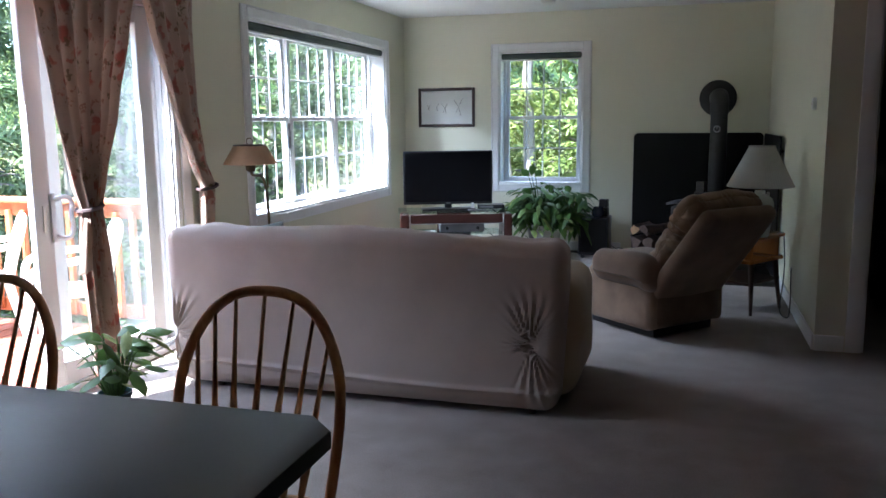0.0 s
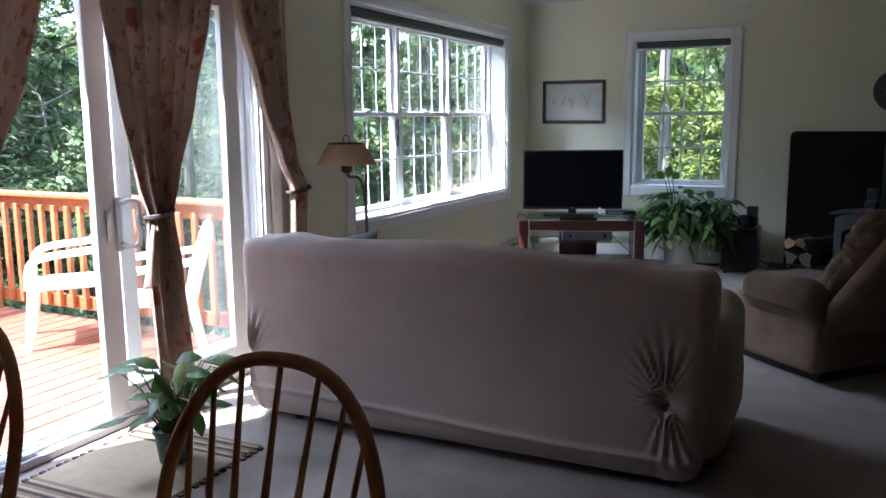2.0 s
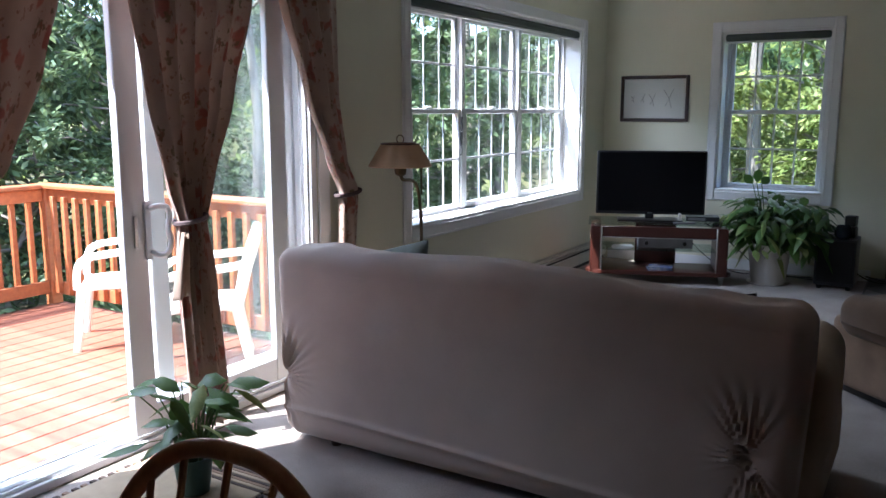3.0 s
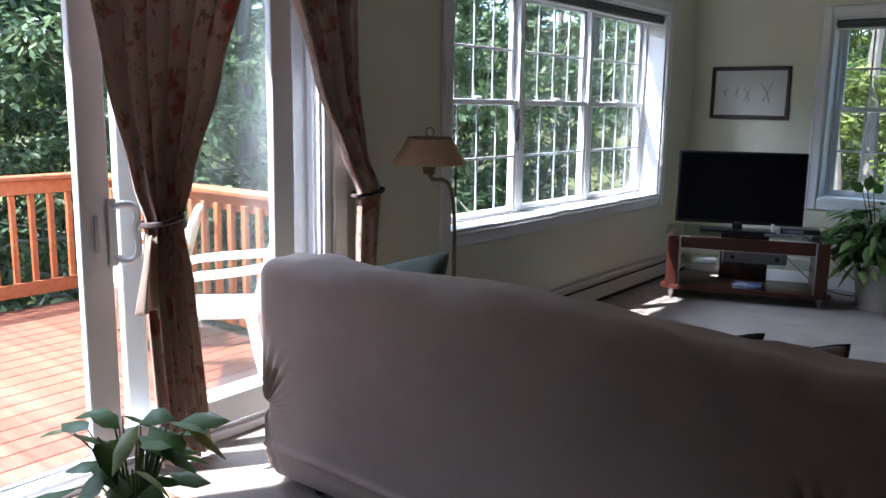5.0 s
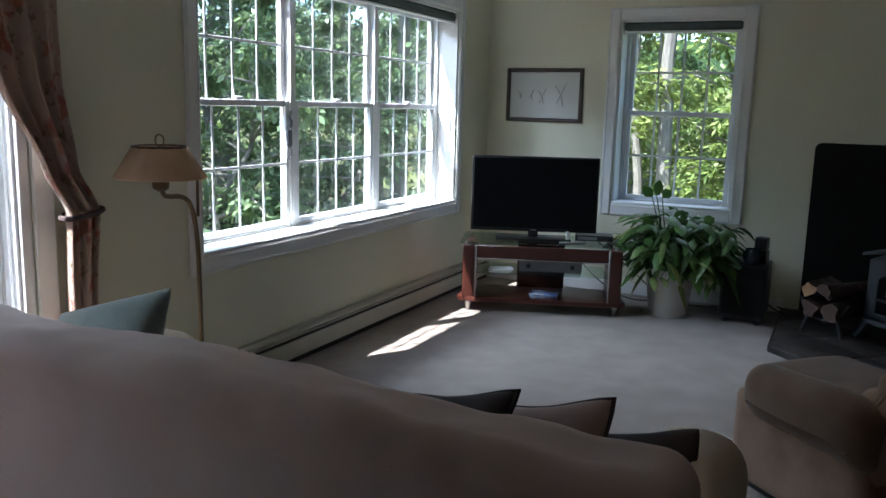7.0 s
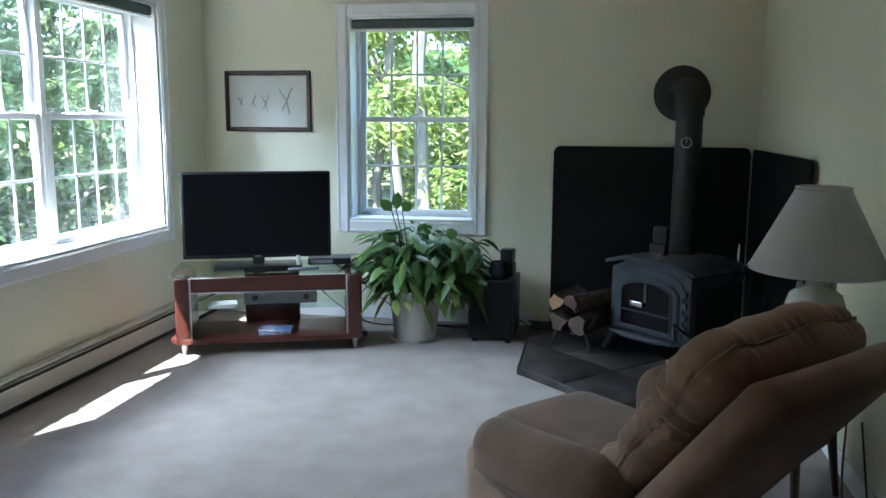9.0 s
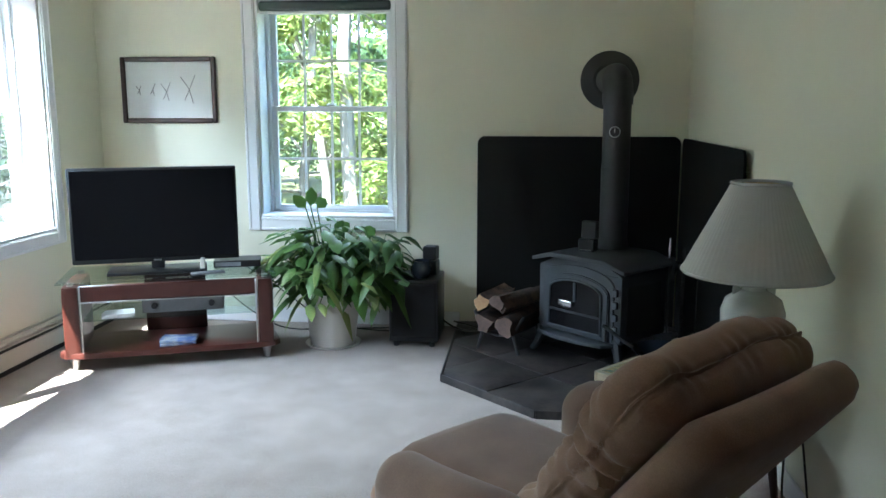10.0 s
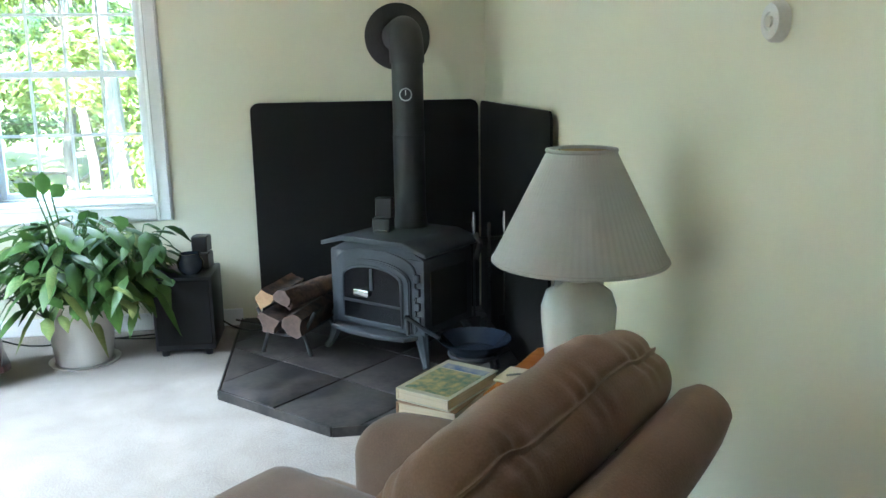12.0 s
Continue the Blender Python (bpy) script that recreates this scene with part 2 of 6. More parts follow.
PAPER = mat("art_paper", (0.62, 0.62, 0.58), (0.57, 0.57, 0.53), scale=3, rough=0.55)
INK = mat("ink_stroke", (0.16, 0.15, 0.13), scale=30, rough=0.7)
CURTAIN = floral_mat("floral_curtain")
TIECLOTH = mat("dark_tie", (0.10, 0.07, 0.07), scale=8, rough=0.9)
BLIND = mat("rolled_shade", (0.10, 0.125, 0.115), (0.075, 0.095, 0.09), scale=8, rough=0.8, stretch=(1, 1, 12))
GLASS = glass_mat("pane_glass")
# pale veil painted in for the grey haze of the screened window units
HAZEPANE = glass_mat("faint_haze_pane", haze=0.07)
# stronger veil painted in for the hazy reflections of the doubled door glass
HAZEGLASS = glass_mat("haze_pane", haze=0.16)
SHELFGLASS = glass_mat("shelf_glass", tint=(0.80, 0.88, 0.85))
CEDAR = mat("stained_cedar", (0.45, 0.155, 0.055), (0.32, 0.10, 0.038), scale=3, rough=0.5, stretch=(8, 1, 8), bump=0.15, bscale=40, vary=0.14)
CEDARB = mat("deck_board_stain", (0.31, 0.127, 0.073), (0.19, 0.060, 0.032), scale=2.4, rough=0.5, stretch=(1, 7, 1), bump=0.2, bscale=40, vary=0.16)
RESIN = mat("white_resin", (0.80, 0.79, 0.74), (0.74, 0.73, 0.68), scale=5, rough=0.4)
ROOF = mat("asphalt_shingle", (0.07, 0.065, 0.06), scale=20, rough=0.95, bump=0.6)
LEAF = leaf_mat("tree_leaf", (0.20, 0.26, 0.125), (0.10, 0.155, 0.065), 0.4, 0.45)
# paler, yellower leaf green with the glare of sunlight put into the colour
LEAFY = leaf_mat("leaf_painted_sunlit", (0.31, 0.35, 0.11), (0.11, 0.17, 0.04), 0.45, 0.45)
TREEBARK = mat("tree_bark", (0.26, 0.235, 0.20), (0.13, 0.115, 0.10), scale=9, rough=0.95, bump=0.9, bscale=40, stretch=(1, 1, 0.35))
FORESTFLOOR = mat("forest_floor", (0.13, 0.15, 0.045), (0.11, 0.085, 0.045), scale=0.7, rough=0.95, bump=0.7, bscale=8)
FARWOOD = mat("far_woods", (0.065, 0.12, 0.03), (0.02, 0.04, 0.012), scale=0.45, rough=0.95, bump=0.9, bscale=2.4, fine=0.5)
RUGC = mat("rug_centre", (0.36, 0.28, 0.18), (0.30, 0.23, 0.15), scale=20, rough=0.95, bump=0.6, bscale=300)
RUGD = mat("rug_dark", (0.06, 0.04, 0.03), scale=20, rough=0.95, bump=0.6, bscale=300)
RUGM = mat("rug_mid", (0.22, 0.14, 0.09), scale=20, rough=0.95, bump=0.6, bscale=300)
GREENCUSH = mat("green_cushion", (0.105, 0.125, 0.105), (0.07, 0.088, 0.074), scale=12, rough=0.95, bump=0.3, sheen=0.3)
CUSHTAN = mat("taupe_cushion", (0.30, 0.215, 0.18), (0.24, 0.17, 0.14), scale=9, rough=0.95, bump=0.3, sheen=0.3)
CUSHDARK = mat("dark_cushion", (0.035, 0.025, 0.024), scale=9, rough=0.9, bump=0.3)
BOOKC = mat("book_cover", (0.50, 0.47, 0.36), (0.40, 0.40, 0.28), scale=16, rough=0.4, fine=0.1)
PICTURE = mat("printed_picture", (0.46, 0.36, 0.14), (0.06, 0.15, 0.10), scale=38, rough=0.35, fine=0.15)
BOOKB = mat("blue_cover", (0.06, 0.12, 0.32), (0.35, 0.36, 0.36), scale=22, rough=0.35, fine=0.1)
BOOKP = mat("purple_cover", (0.05, 0.03, 0.06), (0.12, 0.10, 0.16), scale=20, rough=0.4, fine=0.1)
PAGES = mat("book_pages", (0.60, 0.53, 0.38), (0.50, 0.43, 0.30), scale=6, rough=0.9, stretch=(1, 1, 60))
COVERTAN = mat("tan_cover", (0.30, 0.19, 0.11), scale=12, rough=0.6)
JARBLUE = mat("dark_blue_glaze", (0.025, 0.032, 0.05), (0.018, 0.022, 0.035), scale=7, rough=0.22)
WHITEPL = mat("white_plastic", (0.74, 0.73, 0.68), scale=4, rough=0.45)
HEATER = mat("heater_enamel", (0.55, 0.53, 0.44), (0.51, 0.49, 0.40), scale=3, rough=0.45)
CORDBLK = mat("black_cable", (0.015, 0.015, 0.015), scale=9, rough=0.5)
DARKFURN = mat("dark_bureau", (0.035, 0.02, 0.014), (0.022, 0.013, 0.009), scale=4, rough=0.4, stretch=(1, 1, 5))
# invented dark colour for unseen walls, keeps bounced light low
DIMPAINT = mat("bounce_dimming_paint", (0.20, 0.14, 0.085), (0.17, 0.115, 0.07), scale=1.3, rough=0.8)


# ---- mesh helpers ----
def part(name, bm, material, parent, label="", smooth=True):
    """Links a bmesh as one mesh object under a thing or under a part."""
    me = bpy.data.meshes.new(name)
    bm.to_mesh(me)
    bm.free()
    me.materials.append(material)
    if smooth:
        me.shade_smooth()
        me.set_sharp_from_angle(angle=radians(38))
    ob = new(name, me)
    ob.parent = parent
    if label:
        tagged(ob, label)
    return ob


def thing(name, m, label, category, group="", kind=""):
    ob = new(name)
    ob.empty_display_size = 0.1
    ob.matrix_world = m
    return tagged(ob, label, category, group, kind)


def box(bm, lo, hi, bevel=0.0, seg=2, m=None):
    lo, hi = Vector(lo), Vector(hi)
    r = bmesh.ops.create_cube(bm, size=1.0, matrix=Matrix.LocRotScale((lo + hi) / 2, None, hi - lo))
    vs = r["verts"]
    if bevel:
        es = list({e for v in vs for e in v.link_edges})
        g = bmesh.ops.bevel(bm, geom=es, offset=bevel, segments=seg, profile=0.5, affect="EDGES")
        vs = list({v for f in g["faces"] for v in f.verts} | {v for v in vs if v.is_valid})
    if m is not None:
        bmesh.ops.transform(bm, matrix=m, verts=vs)
    return bm


def cyl(bm, p0, p1, r0, r1=None, seg=16, caps=True):
    p0, p1 = Vector(p0), Vector(p1)
    r1 = r0 if r1 is None else r1
    q = (p1 - p0).to_track_quat("Z", "Y")
    bmesh.ops.create_cone(bm, cap_ends=caps, segments=seg, radius1=r0, radius2=r1, depth=(p1 - p0).length, matrix=Matrix.Translation((p0 + p1) / 2) @ q.to_matrix().to_4x4())
    return bm


def lathe(bm, profile, seg=32, centre=(0, 0, 0), wob=None):
    """Turns a profile of (radius, height) round the upright axis."""
    rings = []
    for r, z in profile:
        ring = []
        for k in range(seg):
            a = 2 * math.pi * k / seg
            rr = r * (1 + (wob(a, z) if wob else 0))
            ring.append(bm.verts.new((centre[0] + rr * math.cos(a), centre[1] + rr * math.sin(a), centre[2] + z)))
        rings.append(ring)
    for a, b in zip(rings, rings[1:]):
        for k in range(seg):
            bm.faces.new((a[k], a[(k + 1) % seg], b[(k + 1) % seg], b[k]))
    return bm


def tube(bm, pts, r, seg=8, taper=None, smooth=0):
    """A round bar along points; taper gives a radius for each."""
    pts = [Vector(p) for p in pts]
    for _ in range(smooth):
        q = [pts[0]]
        for a, b in zip(pts, pts[1:]):
            q += [a.lerp(b, 0.25), a.lerp(b, 0.75)]
        pts = q + [pts[-1]]
    rings, up = [], None
    for i, p in enumerate(pts):
        d = (pts[min(i + 1, len(pts) - 1)] - pts[max(i - 1, 0)]).normalized()
        if up is None:
            up = d.orthogonal().normalized()
        up = (up - d * up.dot(d)).normalized()
        side = d.cross(up)
        rr = r if taper is None else r * float(np.interp(i / (len(pts) - 1), np.linspace(0, 1, len(taper)), taper))
        rings.append([bm.verts.new(p + rr * (math.cos(2 * math.pi * k / seg) * up + math.sin(2 * math.pi * k / seg) * side)) for k in range(seg)])
    for a, b in zip(rings, rings[1:]):
        for k in range(seg):
            bm.faces.new((a[k], a[(k + 1) % seg], b[(k + 1) % seg], b[k]))
    bm.faces.new(rings[0][::-1])
    bm.faces.new(rings[-1])
    return bm


def soft(bm, lo, hi, r, n=14, fn=None, m=None, ends=1.0):
    """A cushion-like block with edges rounded to radius r; fn moves each point further."""
    lo, hi = Vector(lo), Vector(hi)
    c, h = (lo + hi) / 2, (hi - lo) / 2
    t = bmesh.new()
    bmesh.ops.create_cube(t, size=2.0)
    bmesh.ops.subdivide_edges(t, edges=t.edges, cuts=n, use_grid_fill=True)
    for v in t.verts:
        if ends != 1.0:
            v.co.x = math.copysign(1 - (1 - min(1.0, abs(v.co.x))) ** ends, v.co.x)
        p = Vector((v.co.x * h.x, v.co.y * h.y, v.co.z * h.z))
        core = Vector([max(-(h[i] - r), min(h[i] - r, p[i])) for i in range(3)])
        d = p - core
        v.co = c + core + (d.normalized() * r if d.length > 1e-6 else d)
        if fn:
            v.co = fn(v.co.copy())
    if m is not None:
        bmesh.ops.transform(t, matrix=m, verts=t.verts)
    me = bpy.data.meshes.new("tmp")
    t.to_mesh(me)
    t.free()
    bm.from_mesh(me)
    bpy.data.meshes.remove(me)
    return bm


def prism(bm, outline, z0, z1, bevel=0.0):
    """An upright block over a plan outline."""
    vs = [bm.verts.new((x, y, z0)) for x, y in outline]
    f = bm.faces.new(vs)
    g = bmesh.ops.extrude_face_region(bm, geom=[f])
    top = [v for v in g["geom"] if isinstance(v, bmesh.types.BMVert)]
    bmesh.ops.translate(bm, verts=top, vec=(0, 0, z1 - z0))
    bmesh.ops.recalc_face_normals(bm, faces=bm.faces)
    if bevel:
        bmesh.ops.bevel(bm, geom=[e for e in bm.edges if all(abs(v.co.z - z1) < 1e-5 for v in e.verts)], offset=bevel, segments=2, profile=0.5, affect="EDGES")
    return bm


def leaf_mesh(name, leaves, material):
    """Leaves given as rows of place, along, across, length, width, droop: each is a folded blade of eight points."""
    verts, faces = [], []
    for p, d, s, ln, wd, droop in leaves:
        n = d.cross(s)
        k = len(verts)
        for u, w in ((0.0, 0.06), (0.3, 0.85), (0.65, 0.8), (1.0, 0.03)):
            c = p + d * (ln * u) - Vector((0, 0, 1)) * (droop * ln * u * u) 
            for sgn in (-1, 0, 1):
                verts.append(c + s * (sgn * wd * w * 0.5) + n * (0.16 * wd * abs(sgn) * w))
        for i in range(3):
            for j in range(2):
                a = k + 3 * i + j
                faces.append((a, a + 1, a + 4, a + 3))
    me = bpy.data.meshes.new(name)
    me.from_pydata(verts, [], faces)
    me.materials.append(material)
    me.shade_smooth()
    return me


# ---- the shell of the house ----
def shell(name, boxes, material, label, bevel=0.0):
    bm = bmesh.new()
    for lo, hi in boxes:
        box(bm, lo, hi, bevel)
    ob = part(name, bm, material, None, smooth=False)
    return tagged(ob, label, name.split("_")[0], kind="structure")


SL0, SL1, SLH = 2.16, 4.06, 2.06      # slider opening along the west wall
LW0, LW1, LWZ0, LWZ1 = 4.925, 7.645, 0.68, 2.075
BW0, BW1, BWZ0, BWZ1 = -1.654, -0.784, 0.690, 2.050
HO0, HO1 = 1.25, 2.07                 # hall opening
shell("floor", [((XL, YF, -0.2), (XE, YB, 0.0))], CARPET, "beige cut-pile carpet with faint footmarks")
shell("wall_west", [((XL - WALL, YF, -0.2), (XL, SL0, H)), ((XL - WALL, SL0, SLH), (XL, SL1, H)), ((XL - WALL, SL0, -0.2), (XL, SL1, 0.0)), ((XL - WALL, SL1, -0.2), (XL, LW0, H)), ((XL - WALL, LW0, -0.2), (XL, LW1, LWZ0)),
      ((XL - WALL, LW0, LWZ1), (XL, LW1, H)), ((XL - WALL, LW1, -0.2), (XL, YB + WALL, H))], PAINT, "pale sage-cream painted plaster wall")
shell("wall_north", [((XL, YB, -0.2), (BW0, YB + WALL, H)), ((BW0, YB, -0.2), (BW1, YB + WALL, BWZ0)), ((BW0, YB, BWZ1), (BW1, YB + WALL, H)), ((BW1, YB, -0.2), (XE, YB + WALL, H))], PAINT, "pale sage-cream painted plaster wall")
shell("wall_east", [((XR, YH, 0.0), (XR + 0.12, YB, H))], PAINT, "pale sage-cream painted partition wall")
shell("wall_hall", [((XR + 0.12, YH, 0.0), (HO0, YH + 0.12, H)), ((HO0, YH, 2.06), (HO1, YH + 0.12, H)), ((HO1, YH, 0.0), (XE, YH + 0.12, H))], PAINT, "pale cream partition wall with an open doorway")
# these two walls are out of view, dark to dim the room's right side
shell("wall_outer_east", [((XE, YF - WALL, -0.2), (XE + WALL, YB + WALL, H))], DIMPAINT, "unseen closing wall, dark tan to cut bounced light")
shell("wall_south", [((XL - WALL, YF - WALL, -0.2), (XE, YF, H))], DIMPAINT, "unseen closing wall, dark tan to cut bounced light")
shell("ceiling", [((XL, YF, H), (XE, YB, H + 0.15))], CEIL, "white textured plaster ceiling")
# roof over the house, with shallow eaves
bm = bmesh.new()
for p in ((XL - 0.30, YF - 0.4, H + 0.16), (XE + 0.3, YF - 0.4, H + 0.16), (XE + 0.3, YB + 0.25, H + 0.16), (XL - 0.30, YB + 0.25, H + 0.16)):
    bm.verts.new(p)
ridge = [bm.verts.new(((XL + XE) / 2, y, H + 2.2)) for y in (YF - 0.4, YB + 0.25)]
bm.verts.ensure_lookup_table()
v = bm.verts
for f in ((0, 1, 2, 3), (0, 3, 5, 4), (1, 4, 5, 2), (0, 4, 1), (3, 2, 5)):
    bm.faces.new([v[i] for i in f])
tagged(part("roof", bm, ROOF, None, smooth=False), "dark asphalt shingle roof", "roof", kind="structure")

# baseboards
def baseboard(name, lo, hi):
    bm = bmesh.new()
    box(bm, lo, hi, 0.004, 1)
    tagged(part(name, bm, TRIM, None), "white painted baseboard along the wall", "baseboard", kind="structure")


baseboard("baseboard", (XR - 0.014, YH + 0.002, 0), (XR, 6.70, 0.095))
baseboard("baseboard", (XR, YH - 0.014, 0), (HO0 - 0.09, YH, 0.095))
baseboard("baseboard", (HO1 + 0.09, YH - 0.014, 0), (XE, YH, 0.095))
baseboard("baseboard", (XL + 0.08, YB - 0.014, 0), (-0.372, YB, 0.095))
baseboard("baseboard", (XL, YF, 0), (XL + 0.014, SL0 - 0.10, 0.095))
baseboard("baseboard", (XL, SL1 + 0.10, 0), (XL + 0.014, 4.55, 0.095))

# doorway casing to the hall
door = thing("door_casing", pose(0, YH, 0), "white painted casing round an open doorway", "door casing", kind="structure")
for lo, hi in (((HO0 - 0.085, -0.018, 0), (HO0, 0, 2.145)), ((HO1, -0.018, 0), (HO1 + 0.085, 0, 2.145)), ((HO0, -0.018, 2.06), (HO1, 0, 2.145)),
               ((HO0 - 0.0, 0.0, 0), (HO0 + 0.016, 0.12, 2.06)), ((HO1 - 0.016, 0.0, 0), (HO1, 0.12, 2.06))):
    bm = bmesh.new()
    box(bm, lo, hi, 0.005, 2)
    part("casing_board", bm, TRIM, door)


# ---- windows ----
def bar(parent, name, lo, hi, material=VINYL, bevel=0.004, label=""):
    bm = bmesh.new()
    box(bm, lo, hi, bevel, 1)
    return part(name, bm, material, parent, label)


def window(name, m, width, z0, z1, units, label, lip=0.085, hazy=()):
    """A picture-framed window of double-hung units; x along the wall, y outwards, from the opening's first side."""
    w = thing(name, m, label, "window", kind="structure")
    for a, b in (((-lip, z0 - lip), (0, z1 + lip)), ((width, z0 - lip), (width + lip, z1 + lip)), ((0, z1), (width, z1 + lip)), ((0, z0 - lip), (width, z0))):
        bm = bmesh.new()
        box(bm, (a[0], -0.016, a[1]), (b[0], 0, b[1]), 0.004, 1)
        long_x = b[0] - a[0] > b[1] - a[1]
        for k in (0.0, 1.0):      # moulded edges
            if long_x:
                zz = a[1] + 0.010 + k * (b[1] - a[1] - 0.026)
                box(bm, (a[0], -0.022, zz), (b[0], -0.015, zz + 0.008), 0.002, 1)
            else:
                xx = a[0] + 0.010 + k * (b[0] - a[0] - 0.026)
                box(bm, (xx, -0.022, a[1] + 0.01), (xx + 0.008, -0.015, b[1] - 0.01), 0.002, 1)
        part("casing_board", bm, TRIM, w)
    for lo, hi in (((0, 0, z0), (0.016, 0.23, z1)), ((width - 0.016, 0, z0), (width, 0.23, z1)), ((0.016, 0, z1 - 0.016), (width - 0.016, 0.23, z1))):
        bar(w, "jamb", lo, hi, TRIM, 0.002)
    bar(w, "window_sill", (0.0005, -0.012, z0 + 0.0005), (width - 0.0005, 0.23, z0 + 0.018), TRIM, 0.006)
    bar(w, "rolled_shade", (0.02, 0.012, z1 - 0.075), (width - 0.02, 0.055, z1 - 0.017), BLIND, 0.012, "dark green rolled-up fabric shade")
    bar(w, "shade_rail", (0.02, 0.020, z1 - 0.092), (width - 0.02, 0.042, z1 - 0.077), TRIM, 0.003)
    pitch = (width - 0.032) / units
    zm = (z0 + z1) / 2 + 0.005
    for k in range(units):
        x0, x1 = 0.016 + k * pitch, 0.016 + (k + 1) * pitch
        fr = bmesh.new()
        for lo, hi in (((x0, 0.150, z0 + 0.018), (x0 + 0.024, 0.225, z1 - 0.016)), ((x1 - 0.024, 0.150, z0 + 0.018), (x1, 0.225, z1 - 0.016)),
                       ((x0 + 0.024, 0.150, z1 - 0.045), (x1 - 0.024, 0.225, z1 - 0.016)), ((x0 + 0.024, 0.150, z0 + 0.018), (x1 - 0.024, 0.225, z0 + 0.030))):
            box(fr, lo, hi, 0.003, 1)
        part("window_frame", fr, VINYL, w)
        for low in (True, False):
            y0 = 0.155 if low else 0.187
            a, b = (z0 + 0.031, zm + 0.018) if low else (zm - 0.018, z1 - 0.046)
            l, r = x0 + 0.026, x1 - 0.026
            sb = bmesh.new()
            for lo, hi in (((l, y0, a), (l + 0.034, y0 + 0.03, b)), ((r - 0.034, y0, a), (r, y0 + 0.03, b)), ((l + 0.034, y0, a), (r - 0.034, y0 + 0.03, a + 0.032)), ((l + 0.034, y0, b - 0.034), (r - 0.034, y0 + 0.03, b))):
                box(sb, lo, hi, 0.004, 1)
            sash = part("sash", sb, VINYL, w)
            gx0, gx1, gz0, gz1 = l + 0.034, r - 0.034, a + 0.032, b - 0.034
            pane = bar(sash, "pane", (gx0 - 0.004, y0 + 0.010, gz0 - 0.004), (gx1 + 0.004, y0 + 0.022, gz1 + 0.004), HAZEPANE if k in hazy else GLASS, 0)
            pane.visible_shadow = False
            for i in (1, 2, 3):
                xx = gx0 + i * (gx1 - gx0) / 4
                bar(sash, "muntin", (xx - 0.008, y0 + 0.003, gz0), (xx + 0.008, y0 + 0.0095, gz1), VINYL, 0.002)
            zz = (gz0 + gz1) / 2
            bar(sash, "muntin", (gx0, y0 + 0.0025, zz - 0.008), (gx1, y0 + 0.009, zz + 0.008), VINYL, 0.002)
        bar(w, "sash_lock", ((x0 + x1) / 2 - 0.03, 0.145, zm + 0.019), ((x0 + x1) / 2 + 0.03, 0.175, zm + 0.034), VINYL, 0.005)
    return w


window("window_1", pose(XL, LW0, 0, 0, 0, 90), LW1 - LW0, LWZ0, LWZ1, 3, "white triple double-hung window with grilles, shade rolled up", hazy=(1, 2))
window("window_2", pose(BW0, YB, 0), BW1 - BW0, BWZ0, BWZ1, 1, "white double-hung window with grilles looking into sunlit woods")

# ---- sliding glass door, its inner panel pushed open ----
slider = thing("door_1", pose(XL, SL0, 0, 0, 0, 90), "white sliding glass patio door pushed half open", "patio door", kind="structure")
SW = SL1 - SL0
for lo, hi in (((-0.085, -0.018, 0), (0, 0, SLH + 0.085)), ((SW, -0.018, 0), (SW + 0.085, 0, SLH + 0.085)), ((0, -0.018, SLH), (SW, 0, SLH + 0.085))):
    bar(slider, "casing_board", lo, hi, TRIM, 0.005)
for lo, hi in (((0, 0, 0.0), (0.045, 0.16, SLH)), ((SW - 0.045, 0, 0.0), (SW, 0.16, SLH)), ((0.045, 0, SLH - 0.05), (SW - 0.045, 0.16, SLH)), ((0.045, 0, 0.0), (SW - 0.045, 0.17, 0.035))):
    bar(slider, "frame_member", lo, hi, VINYL, 0.004)
for y in (0.018, 0.062, 0.108, 0.150):
    bar(slider, "track_rib", (0.045, y, 0.035), (SW - 0.045, y + 0.008, 0.050), SILVER, 0.001)
    bar(slider, "jamb_rib", (SW - 0.058, y, 0.05), (SW - 0.045, y + 0.010, SLH - 0.05), VINYL, 0.001)


def glazed_panel(name, x0, x1, y0, stile, glass):
    bm = bmesh.new()
    for lo, hi in (((x0, y0, 0.052), (x0 + stile, y0 + 0.038, SLH - 0.052)), ((x1 - stile, y0, 0.052), (x1, y0 + 0.038, SLH - 0.052)),
                   ((x0 + stile, y0, 0.052), (x1 - stile, y0 + 0.038, 0.17)), ((x0 + stile, y0, SLH - 0.15), (x1 - stile, y0 + 0.038, SLH - 0.052))):
        box(bm, lo, hi, 0.005, 1)
    p = part(name, bm, VINYL, slider)
    g = bar(p, "pane", (x0 + stile - 0.004, y0 + 0.014, 0.166), (x1 - stile + 0.004, y0 + 0.026, SLH - 0.146), glass, 0)
    g.visible_shadow = False
    return p


fixed = glazed_panel("fixed_panel", 0.93, SW - 0.058, 0.106, 0.09, HAZEGLASS)
moved = glazed_panel("sliding_panel", 0.735, 1.70, 0.022, 0.115, GLASS)
bm = bmesh.new()
tube(bm, [(0.858, 0.012, 0.815), (0.872, -0.030, 0.800), (0.905, -0.042, 0.815), (0.912, -0.046, 0.870), (0.896, -0.048, 0.905), (0.896, -0.048, 0.930), (0.912, -0.046, 0.960), (0.905, -0.042, 1.000), (0.872, -0.030, 1.010), (0.858, 0.012, 0.995)], 0.0125, 8, smooth=2)
box(bm, (0.832, 0.010, 0.785), (0.866, 0.0215, 1.025), 0.004, 1)
part("pull_handle", bm, VINYL, moved, "white loop pull handle")
